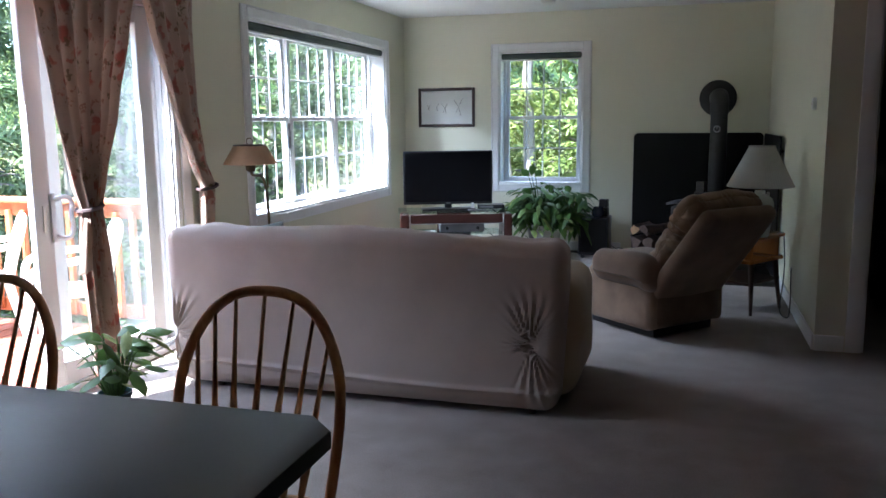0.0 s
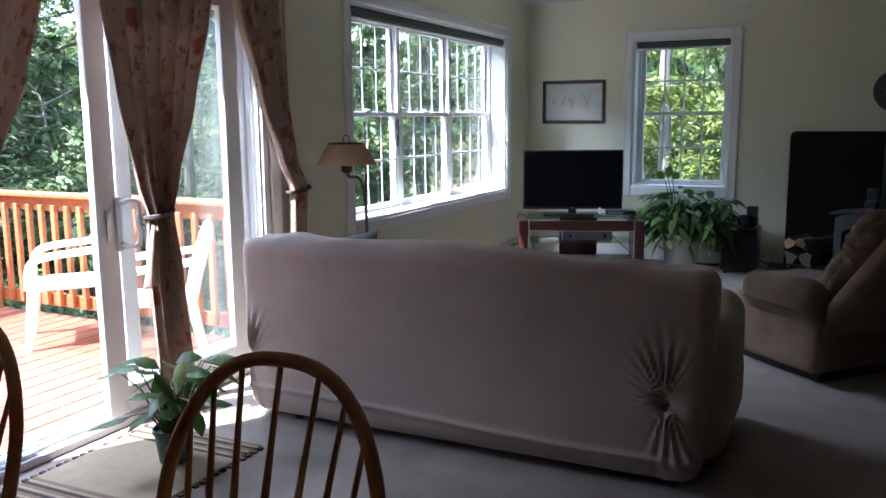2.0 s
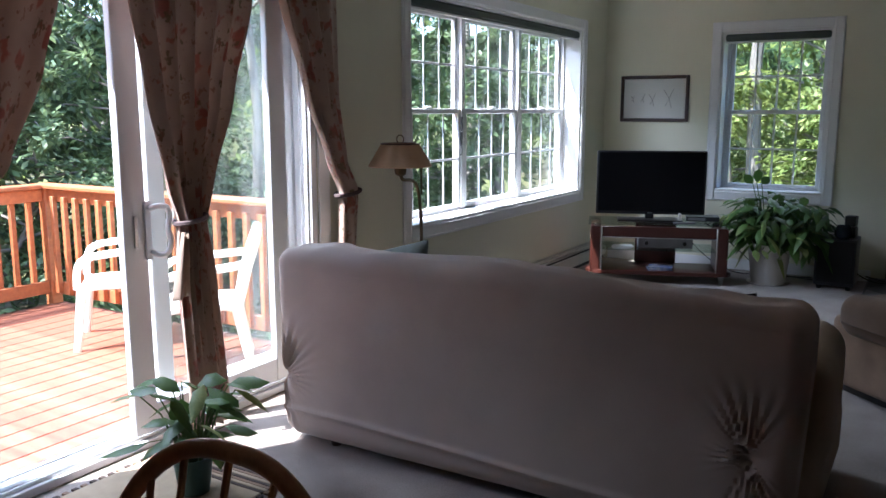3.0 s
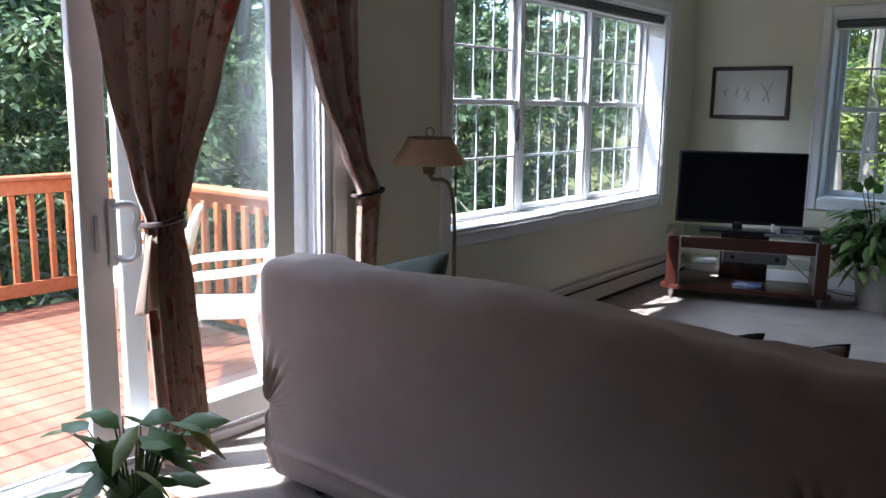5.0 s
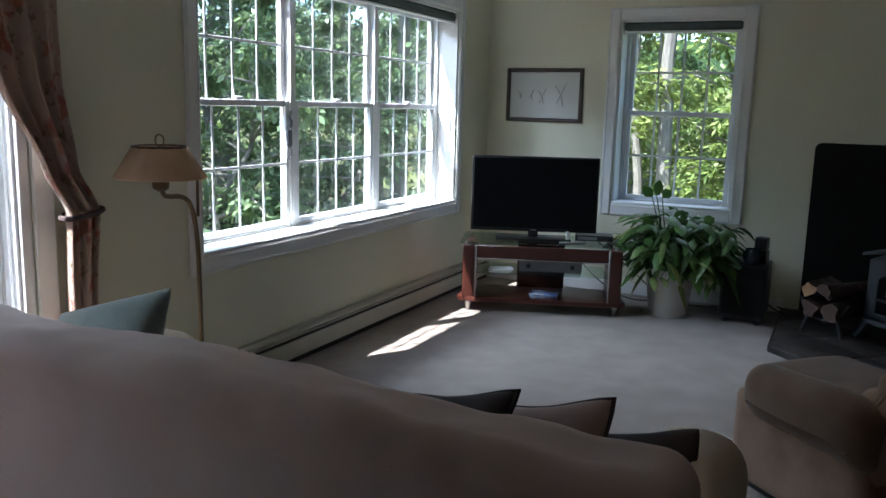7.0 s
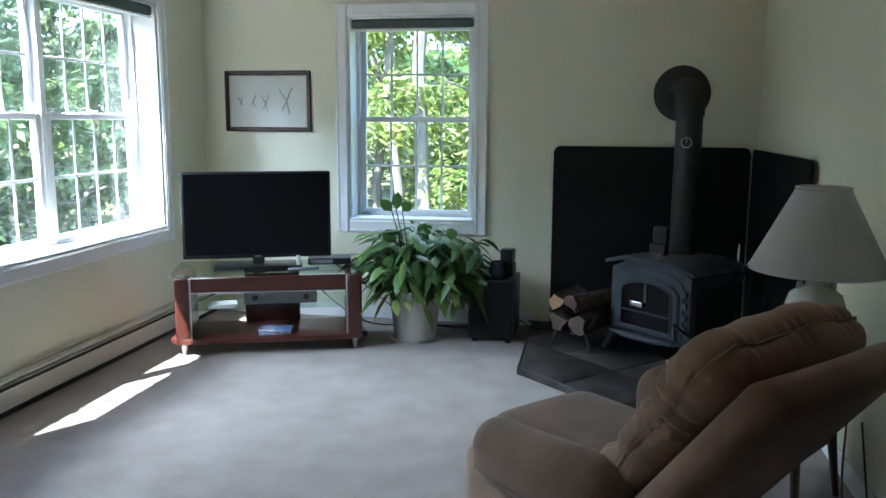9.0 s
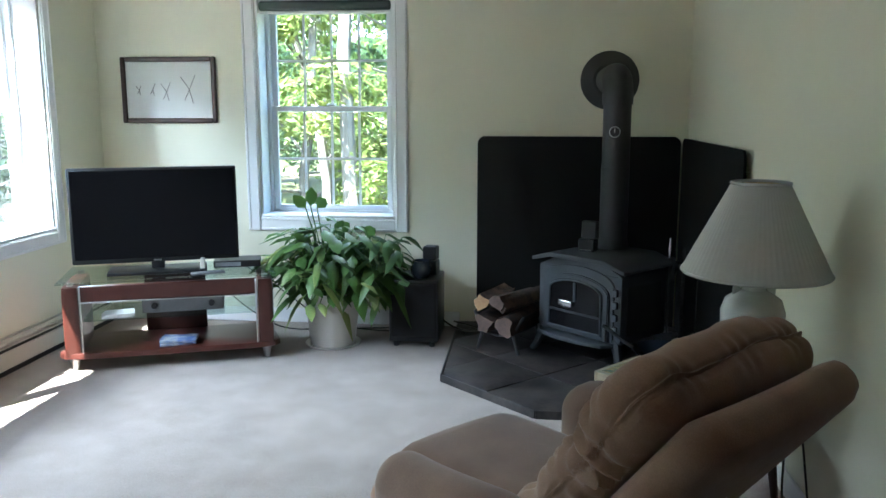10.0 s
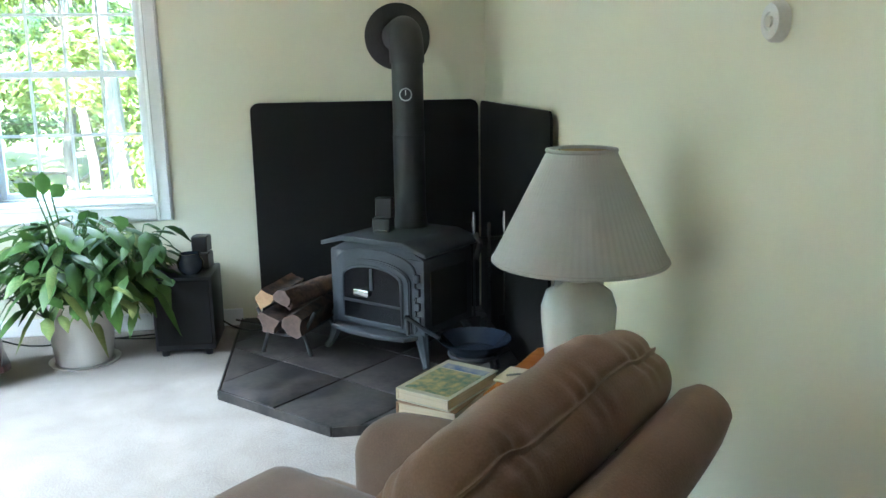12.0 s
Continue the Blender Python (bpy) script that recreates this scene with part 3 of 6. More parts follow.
bar(moved, "latch_plate", (0.782, 0.015, 0.84), (0.800, 0.0215, 0.97), SILVER, 0.003)


# ---- baseboard heater on the west wall ----
heat = thing("baseboard_heater", pose(XL, 4.6, 0), "cream enamelled hot-water baseboard heater along the wall", "baseboard heater")
HL = YB - 4.6 - 0.02
bar(heat, "back_plate", (0.0, 0, 0.0), (0.012, HL, 0.185), HEATER, 0.002)
bar(heat, "top_hood", (0.012, 0, 0.162), (0.062, HL, 0.176), HEATER, 0.004)
bar(heat, "front_panel", (0.052, 0, 0.035), (0.068, HL, 0.128), HEATER, 0.005)
bar(heat, "damper", (0.022, 0, 0.143), (0.058, HL, 0.149), HEATER, 0.002)
# heating tube drawn tall and dark, so that it supplies the slot's shade
bar(heat, "shaded_fin_tube", (0.016, 0.02, 0.045), (0.048, HL - 0.02, 0.139), IRONDARK, 0.002, "finned heating tube block, dark to give the slot's shade")
# dark strip put in as the shade of the open gap below the panel
bar(heat, "toe_gap_shade", (0.0125, 0.005, 0.0), (0.046, HL - 0.005, 0.034), IRONDARK, 0.001, "dark strip standing in for the shade under the front panel")
bar(heat, "end_cap", (0.0, -0.02, 0.0), (0.070, -0.0005, 0.180), HEATER, 0.004)


# ---- deck, rail and chairs outside ----
DX0, DY0, DY1 = -6.08, -1.5, 4.77
bm = bmesh.new()
for k in range(7):
    y = DY0 + 0.05 + k * (DY1 - DY0 - 0.15) / 6
    box(bm, (DX0, y, DECK - 0.25), (XL - WALL - 0.005, y + 0.045, DECK - 0.03))
deck = tagged(part("deck", bm, CEDAR, None), "red-stained cedar deck outside the glass door", "deck", kind="structure")
bw, gap = 0.138, 0.007
nb = int((XL - WALL - 0.02 - DX0) / (bw + gap))
b1 = bmesh.new()
box(b1, (0, DY0, DECK - 0.028), (bw, DY1, DECK), 0.004, 1)
me = None
for k in range(nb):
    if me is None:
        ob = part("deck_board", b1, CEDARB, deck)
        me = ob.data
    else:
        ob = new("deck_board", me)
        ob.parent = deck
    ob.location = (XL - WALL - 0.02 - bw - k * (bw + gap), 0, 0)


def railing(m, length, label, first_post=True):
    """Rail with square posts, a flat cap, two rails and balusters; x along it."""
    r = thing("deck_railing", m, label, "railing", "deck railings")
    top = 0.82 - DECK
    posts = [0.0] * first_post + [length]
    if length > 3.6:
        posts.append(length / 2)
    for x in posts:
        bar(r, "post", (x - 0.045, -0.045, -0.2), (x + 0.045, 0.045, top - 0.035), CEDAR, 0.006)
    bar(r, "cap_rail", (-0.09 if first_post else 0.078, -0.075, top - 0.035), (length + 0.07, 0.075, top), CEDAR, 0.008)
    bar(r, "top_rail", (0.045, -0.020, top - 0.135), (length - 0.045, 0.020, top - 0.037), CEDAR, 0.005)
    bar(r, "bottom_rail", (0.045, -0.020, 0.085), (length - 0.045, 0.020, 0.185), CEDAR, 0.005)
    n = int(length / 0.135)
    first = None
    for k in range(1, n):
        x = k * length / n
        if min(abs(x - p) for p in posts) < 0.07:
            continue
        if first is None:
            bm = bmesh.new()
            box(bm, (-0.019, -0.019, 0), (0.019, 0.019, top - 0.19), 0.003, 1)
            ob = part("baluster", bm, CEDAR, r)
            first = ob.data
        else:
            ob = new("baluster", first)
            ob.parent = r
        ob.location = (x, -0.040, 0.10)
    return r


railing(pose(DX0 + 0.08, DY1 - 0.06, DECK), XL - WALL - DX0 - 0.14, "orange-stained cedar railing with square balusters across the deck end")
railing(pose(DX0 + 0.08, DY1 - 0.06, DECK, 0, 0, -90), DY1 - DY0 - 0.2, "orange-stained cedar railing with square balusters along the deck side", False)


def deck_chair(m, label):
    c = thing("patio_chair", m, label, "patio chair", "white patio chairs")
    bm = bmesh.new()
    soft(bm, (-0.23, -0.23, 0.385), (0.23, 0.24, 0.425), 0.018, 10, lambda p: Vector((p.x * (1 + 0.1 * p.y), p.y, p.z - 0.025 * max(0, 1 - (p.x / 0.2) ** 2) * max(0, 1 - (p.y / 0.2) ** 2) + 0.03 * max(0, (p.y - 0.12) * 4) * -1)))
    part("seat", bm, RESIN, c)
    n = 7
    for k in range(n):
        x = -0.165 + 0.33 * k / (n - 1)
        bm = bmesh.new()
        tube(bm, [(x * 0.92, -0.215, 0.41), (x, -0.26, 0.60), (x * 1.02, -0.325, 0.80)], 0.016, 6)
        part("back_slat", bm, RESIN, c)
    bm = bmesh.new()
    tube(bm, [(-0.20, -0.22, 0.41), (-0.215, -0.27, 0.62), (-0.20, -0.33, 0.79), (-0.10, -0.345, 0.845), (0.10, -0.345, 0.845), (0.20, -0.33, 0.79), (0.215, -0.27, 0.62), (0.20, -0.22, 0.41)], 0.022, 8, smooth=2)
    part("back_frame", bm, RESIN, c)
    for s in (-1, 1):
        bm = bmesh.new()
        tube(bm, [(s * 0.215, -0.285, 0.66), (s * 0.255, -0.15, 0.645), (s * 0.275, 0.10, 0.625), (s * 0.27, 0.20, 0.60), (s * 0.262, 0.235, 0.53), (s * 0.258, 0.24, 0.41)], 0.024, 8, smooth=2)
        part("armrest", bm, RESIN, c)
        for y0, y1 in ((0.215, 0.265), (-0.20, -0.285)):
            bm = bmesh.new()
            tube(bm, [(s * 0.215, y0, 0.41), (s * 0.235, (y0 + y1) / 2, 0.2), (s * 0.255, y1, 0.0)], 0.03, 8, taper=[1.1, 0.95, 0.75])
            part("leg", bm, RESIN, c)
    return c


c1 = deck_chair(pose(-4.62, 4.30, DECK, 0, 0, 138), "white moulded resin patio chair on the deck")
copy_thing(c1, pose(-3.68, 4.14, DECK, 0, 0, 136))


# ---- ground, trees and woods ----
def hill(x, y):
    d = math.hypot(x, y - 3)
    base = -1.5 + 0.05 * max(0, d - 12)
    return min(base, 2.5) + 0.25 * noise.noise(Vector((x * 0.12, y * 0.12, 0)))


bm = bmesh.new()
rings = [0.0, 4, 7, 10, 13, 17, 22, 28, 36, 48, 70, 120, 300, 900]
grid = []
for r in rings:
    row = []
    for k in range(72):
        a = 2 * math.pi * k / 72
        x, y = r * math.cos(a), 3 + r * math.sin(a)
        row.append(bm.verts.new((x, y, hill(x, y) if r < 100 else 1.5)))
        if r == 0:
            break
    grid.append(row)
for k in range(72):
    bm.faces.new((grid[0][0], grid[1][k], grid[1][(k + 1) % 72]))
for a, b in zip(grid[1:], grid[2:]):
    for k in range(72):
        bm.faces.new((a[k], b[k], b[(k + 1) % 72], a[(k + 1) % 72]))
tagged(part("ground", bm, FORESTFLOOR, None), "leafy green and brown forest floor", "ground", kind="structure")


def tree(name, seed, height, spread, n_leaves, size, m, label, low=0.12, leaf=None, trunk_r=0.13):
    """A tapered trunk with limbs, and a crown of small single leaves in sprays along the limbs."""
    rnd = random.Random(seed)
    t = thing(name, m, label, "tree", "trees round the house")
    bm = bmesh.new()
    sway = [Vector((rnd.uniform(-0.12, 0.12) * k, rnd.uniform(-0.12, 0.12) * k, height * k / 6)) for k in range(7)]
    tube(bm, sway, trunk_r, 9, taper=[1.15, 0.9, 0.75, 0.6, 0.42, 0.25, 0.08])
    tips = []
    for k in range(30):
        u = low + (1 - low) * (k + rnd.random()) / 30
        i = min(5, int(u * 6))
        base = sway[i].lerp(sway[i + 1], u * 6 - i)
        a = k * 2.4 + rnd.uniform(-0.5, 0.5)
        ln = spread * (1.0 - 0.62 * max(0.0, u - 0.35) / 0.65) * rnd.uniform(0.65, 1.1)
        d = Vector((math.cos(a), math.sin(a), rnd.uniform(0.05, 0.55)))
        mid = base + d * ln * 0.5
        tip = base + d * ln + Vector((0, 0, -0.22 * ln))
        tube(bm, [base, mid, tip], 0.035 * (1.2 - u), 5, taper=[1.0, 0.6, 0.2])
        tips.append((base, mid, tip, ln))
    part("trunk", bm, TREEBARK, t)
    leaves = []
    per = n_leaves // len(tips)
    for base, mid, tip, ln in tips:
        for spray in range(10):
            u = 0.25 + 0.8 * rnd.random() ** 0.7
            c = base.lerp(mid, u * 2) if u < 0.5 else mid.lerp(tip, u * 2 - 1)
            out = Vector((rnd.gauss(0, 1), rnd.gauss(0, 1), rnd.gauss(-0.15, 0.4))).normalized()
            reach = 0.28 * ln * rnd.uniform(0.5, 1.2)
            for q in range(per // 10):
                p = c + out * reach * rnd.random() + Vector((rnd.gauss(0, 0.09), rnd.gauss(0, 0.09), rnd.gauss(0, 0.07))) * ln * 0.55
                d = (out + Vector((rnd.gauss(0, 0.7), rnd.gauss(0, 0.7), rnd.gauss(-0.45, 0.4)))).normalized()
                s = d.cross(Vector((rnd.gauss(0, 0.5), rnd.gauss(0, 0.5), 1))).normalized()
                leaves.append((p, d, s, size * rnd.uniform(0.6, 1.3), size * rnd.uniform(0.3, 0.55)))
    verts, faces = [], []
    for p, d, s, ln, wd in leaves:
        k = len(verts)
        verts += [p, p + d * ln * 0.5 + s * wd * 0.5, p + d * ln, p + d * ln * 0.5 - s * wd * 0.5]
        faces.append((k, k + 1, k + 2, k + 3))
    me = bpy.data.meshes.new("crown")
    me.from_pydata(verts, [], faces)
    me.materials.append(leaf or LEAF)
    new("crown", me).parent = t
    return t


def at(x, y, turn=0, s=1.0):
    return pose(x, y, hill(x, y) - 0.1, 0, 0, turn) @ Matrix.Scale(s, 4)


def plant_trees():
    rnd = random.Random(5)
    kinds = [
        tree("broadleaf_tree", 1, 9.0, 2.9, 15000, 0.15, at(-10.2, 4.4), "dense green broadleaf tree beyond the deck", 0.05),
        tree("broadleaf_tree", 2, 11.0, 3.2, 16000, 0.16, at(-11.5, 9.5), "tall green broadleaf tree at the wood's edge", 0.10),
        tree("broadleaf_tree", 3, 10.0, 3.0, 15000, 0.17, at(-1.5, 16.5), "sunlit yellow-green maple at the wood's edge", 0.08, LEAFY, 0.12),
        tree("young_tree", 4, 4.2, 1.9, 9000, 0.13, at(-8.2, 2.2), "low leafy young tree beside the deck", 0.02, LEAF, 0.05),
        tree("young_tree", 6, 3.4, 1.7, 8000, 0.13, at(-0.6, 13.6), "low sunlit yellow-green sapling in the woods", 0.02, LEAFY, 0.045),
    ]
    for k, (x, y, hgt, r) in enumerate(((-2.46, 15.0, 11.0, 0.13), (-3.2, 16.2, 10.0, 0.09), (-1.3, 17.5, 12.0, 0.12), (0.3, 14.5, 9.0, 0.08), (-10.0, 9.3, 11.0, 0.16), (-12.2, 5.2, 12.0, 0.14), (-8.9, 11.2, 10.0, 0.10), (-7.6, 8.6, 9.0, 0.08))):
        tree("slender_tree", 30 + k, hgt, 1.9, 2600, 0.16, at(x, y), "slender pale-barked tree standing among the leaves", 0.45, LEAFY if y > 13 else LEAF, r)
    spots = [(0, -9.6, 0.8), (1, -13.0, 3.0), (0, -12.6, 6.6), (1, -9.4, 12.6), (0, -7.2, 15.0), (1, -14.5, 11.8), (0, -16.5, 7.5), (1, -15.5, 0.2), (3, -8.0, 5.6), (3, -8.8, 8.2), (3, -8.3, -0.9), (3, -7.4, 10.6), (3, -6.6, 12.4),
             (3, -9.6, 6.8), (2, -4.2, 18.5), (2, 1.6, 19.0), (1, -7.6, 20.5), (2, -2.4, 22.5), (1, 3.6, 23.5), (2, 0.2, 26.5), (0, -5.4, 25.0), (4, 0.9, 15.4), (4, -1.2, 18.2), (0, -12.0, 16.0), (1, -10.4, 19.6),
             (0, -18.5, 14.0), (1, -19.5, 4.0), (0, -11.2, -3.2), (1, -14.0, -5.5), (4, 2.6, 17.2), (2, -9.0, 24.0), (1, -17.0, 19.5), (0, 6.0, 20.0), (3, -8.6, 3.6), (3, -7.8, 7.0)]
    for k, x, y in spots:
        s = rnd.uniform(0.85, 1.2)
        copy_thing(kinds[k], at(x, y, rnd.uniform(0, 360), 1.0)).scale = (s, s, s)


plant_trees()


def far_woods():
    """Woods far off, too many leaves to count: clumps of large leaves on all sides, before a wooded rise."""
    rnd = random.Random(9)
    verts, faces = [], []
    for _ in range(1700):
        a = rnd.uniform(0, 2 * math.pi)
        r = rnd.uniform(24, 44)
        c = Vector((r * math.cos(a), 3 + r * math.sin(a), rnd.uniform(-2, 9)))
        for _ in range(34):
            p = c + Vector((rnd.gauss(0, 1.1), rnd.gauss(0, 1.1), rnd.gauss(0, 0.9)))
            d = Vector((rnd.gauss(0, 1), rnd.gauss(0, 1), rnd.gauss(-0.3, 0.6))).normalized()
            s = d.cross(Vector((rnd.gauss(0, 0.6), rnd.gauss(0, 0.6), 1))).normalized()
            k, ln = len(verts), rnd.uniform(0.25, 0.55)
            verts += [p, p + d * ln * 0.5 + s * ln * 0.25, p + d * ln, p + d * ln * 0.5 - s * ln * 0.25]
            faces.append((k, k + 1, k + 2, k + 3))
    me = bpy.data.meshes.new("far_leaves")
    me.from_pydata(verts, [], faces)
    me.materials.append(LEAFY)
    tagged(new("far_leaves", me), "mass of green leaves deep in the woods", "woods", kind="stuff")
    bm = bmesh.new()
    rows = []
    for k in range(96):
        a = 2 * math.pi * k / 96
        rows.append([bm.verts.new((56 * math.cos(a), 3 + 56 * math.sin(a), z + (3.0 * noise.noise(Vector((k * 0.6, 2, 0))) if z > 0 else 0))) for z in (-3, 2, 6)])
    for a, b in zip(rows, rows[1:] + rows[:1]):
        for i in range(2):
            bm.faces.new((a[i], b[i], b[i + 1], a[i + 1]))
    tagged(part("backdrop", bm, FARWOOD, None), "dark wooded hillside in the distance", "woods", kind="structure")


far_woods()


# ---- sofa under a slipcover ----
SX0, SX1, SY = -2.315, -0.25, 3.29


def drape(p):
    """Pulls the cover in towards the floor, with gathers at the two lower corners."""
    low = max(0.0, (0.62 - p.z) / 0.62)
    mid = (SX0 + SX1) / 2
    if p.x < mid:
        p.x += 0.03 * low * max(0.0, (mid - p.x) / (mid - SX0))
    else:
        p.x -= 0.035 * low * (p.x - mid) / (SX1 - mid)
    rear = p.y < SY + 0.09
    if rear:
        p.y += 0.012 * math.sin(3.1 * p.x + 1.0) * (p.z - 0.1) + 0.004 * noise.noise(Vector((p.x * 7, 0, p.z * 5)))
        for gx, gz, sgn in ((SX1 - 0.155, 0.345, 1), (SX0 + 0.045, 0.29, -1)):
            dx, dz = sgn * (p.x - gx), p.z - gz
            r, turn = math.hypot(dx, dz), math.degrees(math.atan2(dz, dx))
            # cloth knotted into a tuck: folds fan upwards, hang downwards, and a few short ones run sideways
            up = math.exp(-((turn - 100) / 34) ** 2) * math.exp(-(r / 0.19) ** 3)
            down = math.exp(-((turn + 80) / 26) ** 2) * math.exp(-(r / 0.24) ** 3)
            side = 0.7 * math.exp(-((abs(turn) - 180) / 40) ** 2) * math.exp(-(r / 0.09) ** 2)
            fold = math.sin(radians(turn) * 30 + 2.5 * math.sin(9 * r))
            p.y += 0.016 * max(up, down, side) * fold * min(1.0, r / 0.035) + 0.020 * math.exp(-(r / 0.03) ** 2)
        p.y -= 0.012 * math.exp(-((p.z - 0.135 - 0.02 * math.sin(2.2 * p.x)) / 0.012) ** 2)
    if p.z > 0.75:
        p.z += 0.012 * math.sin(4.0 * p.x + 0.5) + 0.016 * noise.noise(Vector((p.x * 5, p.y * 6, 1.7))) + 0.007 * noise.noise(Vector((p.x * 13, p.y * 13, 0.3))) + 0.015 * math.exp(-((p.x - SX0 - 0.2) / 0.3) ** 2) - 0.02 * max(0, (p.x + 0.9))
    return p


sofa = thing("sofa", pose(0, 0, 0), "long sofa under a taupe-pink stretch slipcover gathered at its corners", "sofa")
bm = bmesh.new()
soft(bm, (SX0, SY, 0.022), (SX1, SY + 0.235, 0.834), 0.075, 165, drape, ends=2.2)
part("backrest", bm, SOFA, sofa)
for x0, x1 in ((SX0 + 0.02, SX0 + 0.30), (SX1 - 0.22, SX1 + 0.035)):
    bm = bmesh.new()
    soft(bm, (x0, SY + 0.17, 0.030), (x1, SY + 0.95, 0.615), 0.11, 16, lambda p: Vector((p.x + 0.015 * math.sin(9 * p.y) * (p.z > 0.3), p.y, p.z - 0.04 * max(0, p.y - SY - 0.54))))
    part("armrest", bm, SOFATAN, sofa, "tan fabric arm")
bm = bmesh.new()
box(bm, (SX0 + 0.24, SY + 0.10, 0.07), (SX1 - 0.06, SY + 0.90, 0.33), 0.02)
part("seat_base", bm, SOFA, sofa)
for k in range(3):
    x0 = SX0 + 0.31 + k * 0.535
    bm = bmesh.new()
    soft(bm, (x0, SY + 0.20, 0.32), (x0 + 0.525, SY + 0.94, 0.47), 0.055, 12, lambda p: Vector((p.x, p.y, p.z + 0.01 * math.sin(5 * p.x) * math.sin(4 * p.y))))
    part("seat_cushion", bm, SOFA, sofa)
for x in (SX0 + 0.26, SX1 - 0.16):
    for y in (SY + 0.08, SY + 0.86):
        bm = bmesh.new()
        cyl(bm, (x, y, 0), (x, y, 0.072), 0.022, 0.03, 10)
        part("foot", bm, DARKWOOD, sofa)


def pillow(m, size, thick, material, label, edge=None, peak=1.0):
    """A square throw pillow with pointed corners and a piped seam."""
    t = thing("throw_pillow", m, label, "pillow", "pillows on the sofa")
    bm = bmesh.new()

    def plump(p):
        u, v = p.x / (size / 2), p.z / (size / 2)
        k = max(0.0, (1 - u * u)) * max(0.0, (1 - v * v))
        pull = 1 - 0.10 * (1 - u * u * v * v * peak) * (max(abs(u), abs(v)) ** 4) * (1 - min(abs(u), abs(v)) ** 2)
        return Vector((p.x * pull, (thick / 2) * (k ** 0.45) * (1 if p.y > 0 else -1), p.z * pull))
    soft(bm, (-size / 2, -0.02, -size / 2), (size / 2, 0.02, size / 2), 0.004, 18, plump)
    cover = part("cover", bm, material, t)
    if edge:
        bm = bmesh.new()
        pts = []
        for k in range(40):
            a = k / 10
            i, f = int(a), a - int(a)
            c = [(-1, -1), (1, -1), (1, 1), (-1, 1), (-1, -1)]
            u, v = (c[i][j] + (c[i + 1][j] - c[i][j]) * f for j in (0, 1))
            pull = 1 - 0.10 * (1 - min(1, abs(u * v)) ** 2) * (1 - min(abs(u), abs(v)) ** 2)
            pts.append((u * size / 2 * pull, 0, v * size / 2 * pull))
        tube(bm, pts + pts[:1], 0.007, 6)
        part("piping", bm, edge, t, "dark piped edge")
    return t


pillow(pose(-0.685, 3.82, 0.538, -46, -15, -6), 0.38, 0.12, CUSHTAN, "taupe throw pillow with dark piping on the sofa", CUSHDARK)
pillow(pose(-0.895, 3.73, 0.570, -50, -15, -10), 0.36, 0.12, CUSHDARK, "dark brown throw pillow on the sofa", CUSHDARK)
pillow(pose(-0.45, 3.85, 0.535, -52, -10, 8), 0.32, 0.11, CUSHDARK, "black throw pillow against the sofa arm")
pillow(pose(-2.12, 3.84, 0.585, -44, -16, 16), 0.42, 0.19, GREENCUSH, "grey-green throw pillow on the sofa")


# ---- recliner ----
rec = thing("recliner", pose(0.050, 5.245, 0, 0, 0, 47), "brown corduroy recliner armchair with overstuffed back", "armchair")
bm = bmesh.new()
soft(bm, (-0.295, -0.34, 0.055), (0.295, 0.27, 0.38), 0.05, 12, lambda p: Vector((p.x, p.y, p.z)))
part("base", bm, CORDP, rec)
bm = bmesh.new()
soft(bm, (-0.235, -0.28, 0.32), (0.235, 0.300, 0.455), 0.07, 14, lambda p: Vector((p.x, p.y, p.z + 0.02 * math.cos(4 * p.x))))
part("seat_cushion", bm, CORDP, rec)
bm = bmesh.new()
soft(bm, (-0.255, 0.26, 0.09), (0.255, 0.320, 0.36), 0.032, 10)
part("footrest", bm, CORDP, rec)
bm = bmesh.new()
box(bm, (-0.26, -0.29, 0.0), (0.26, 0.29, 0.06), 0.01)
part("plinth", bm, BLACK, rec)
for s in (-1, 1):
    bm = bmesh.new()

    def arm(p, s=s):
        u = (p.y + 0.36) / 0.575
        bulge = 0.03 * math.sin(math.pi * min(1, max(0, u)))
        top = 0.05 * (1 - u) if p.z > 0.42 else 0
        return Vector((p.x + s * bulge * (p.z > 0.38), p.y, p.z - 0.03 * max(0, 0.25 - u) * 4 - 0.012 * math.sin(7 * p.y) * (p.z > 0.45) + 0.0 * top))
    soft(bm, (s * 0.290 - 0.085 + 0.012 * (s > 0), -0.36, 0.31), (s * 0.290 + 0.085 + 0.030 * (s > 0), 0.205 if s < 0 else 0.115, 0.530 if s < 0 else 0.590), 0.084, 18, arm)
    part("armrest", bm, CORDP, rec)
    bm = bmesh.new()
    soft(bm, (s * 0.280 - 0.050, -0.33, 0.05), (s * 0.280 + 0.050, 0.27, 0.40), 0.04, 10)
    part("arm_side", bm, CORD, rec)


def lean(p):
    """Tips the back rearwards from the seat."""
    q = Matrix.Rotation(radians(38), 3, "X") @ Vector((p.x, p.y, p.z - 0.38))
    return Vector((q.x, q.y - 0.268, q.z + 0.38))


bm = bmesh.new()
soft(bm, (-0.300, -0.115, 0.20), (0.318, -0.01, 1.005), 0.05, 16, lambda p: lean(Vector((p.x * (1 + 0.03 * math.sin(4 * p.z)), p.y - 0.02 * math.cos(3.6 * p.x), p.z + 0.008 * math.cos(7 * p.x)))))
part("back_shell", bm, CORD, rec)


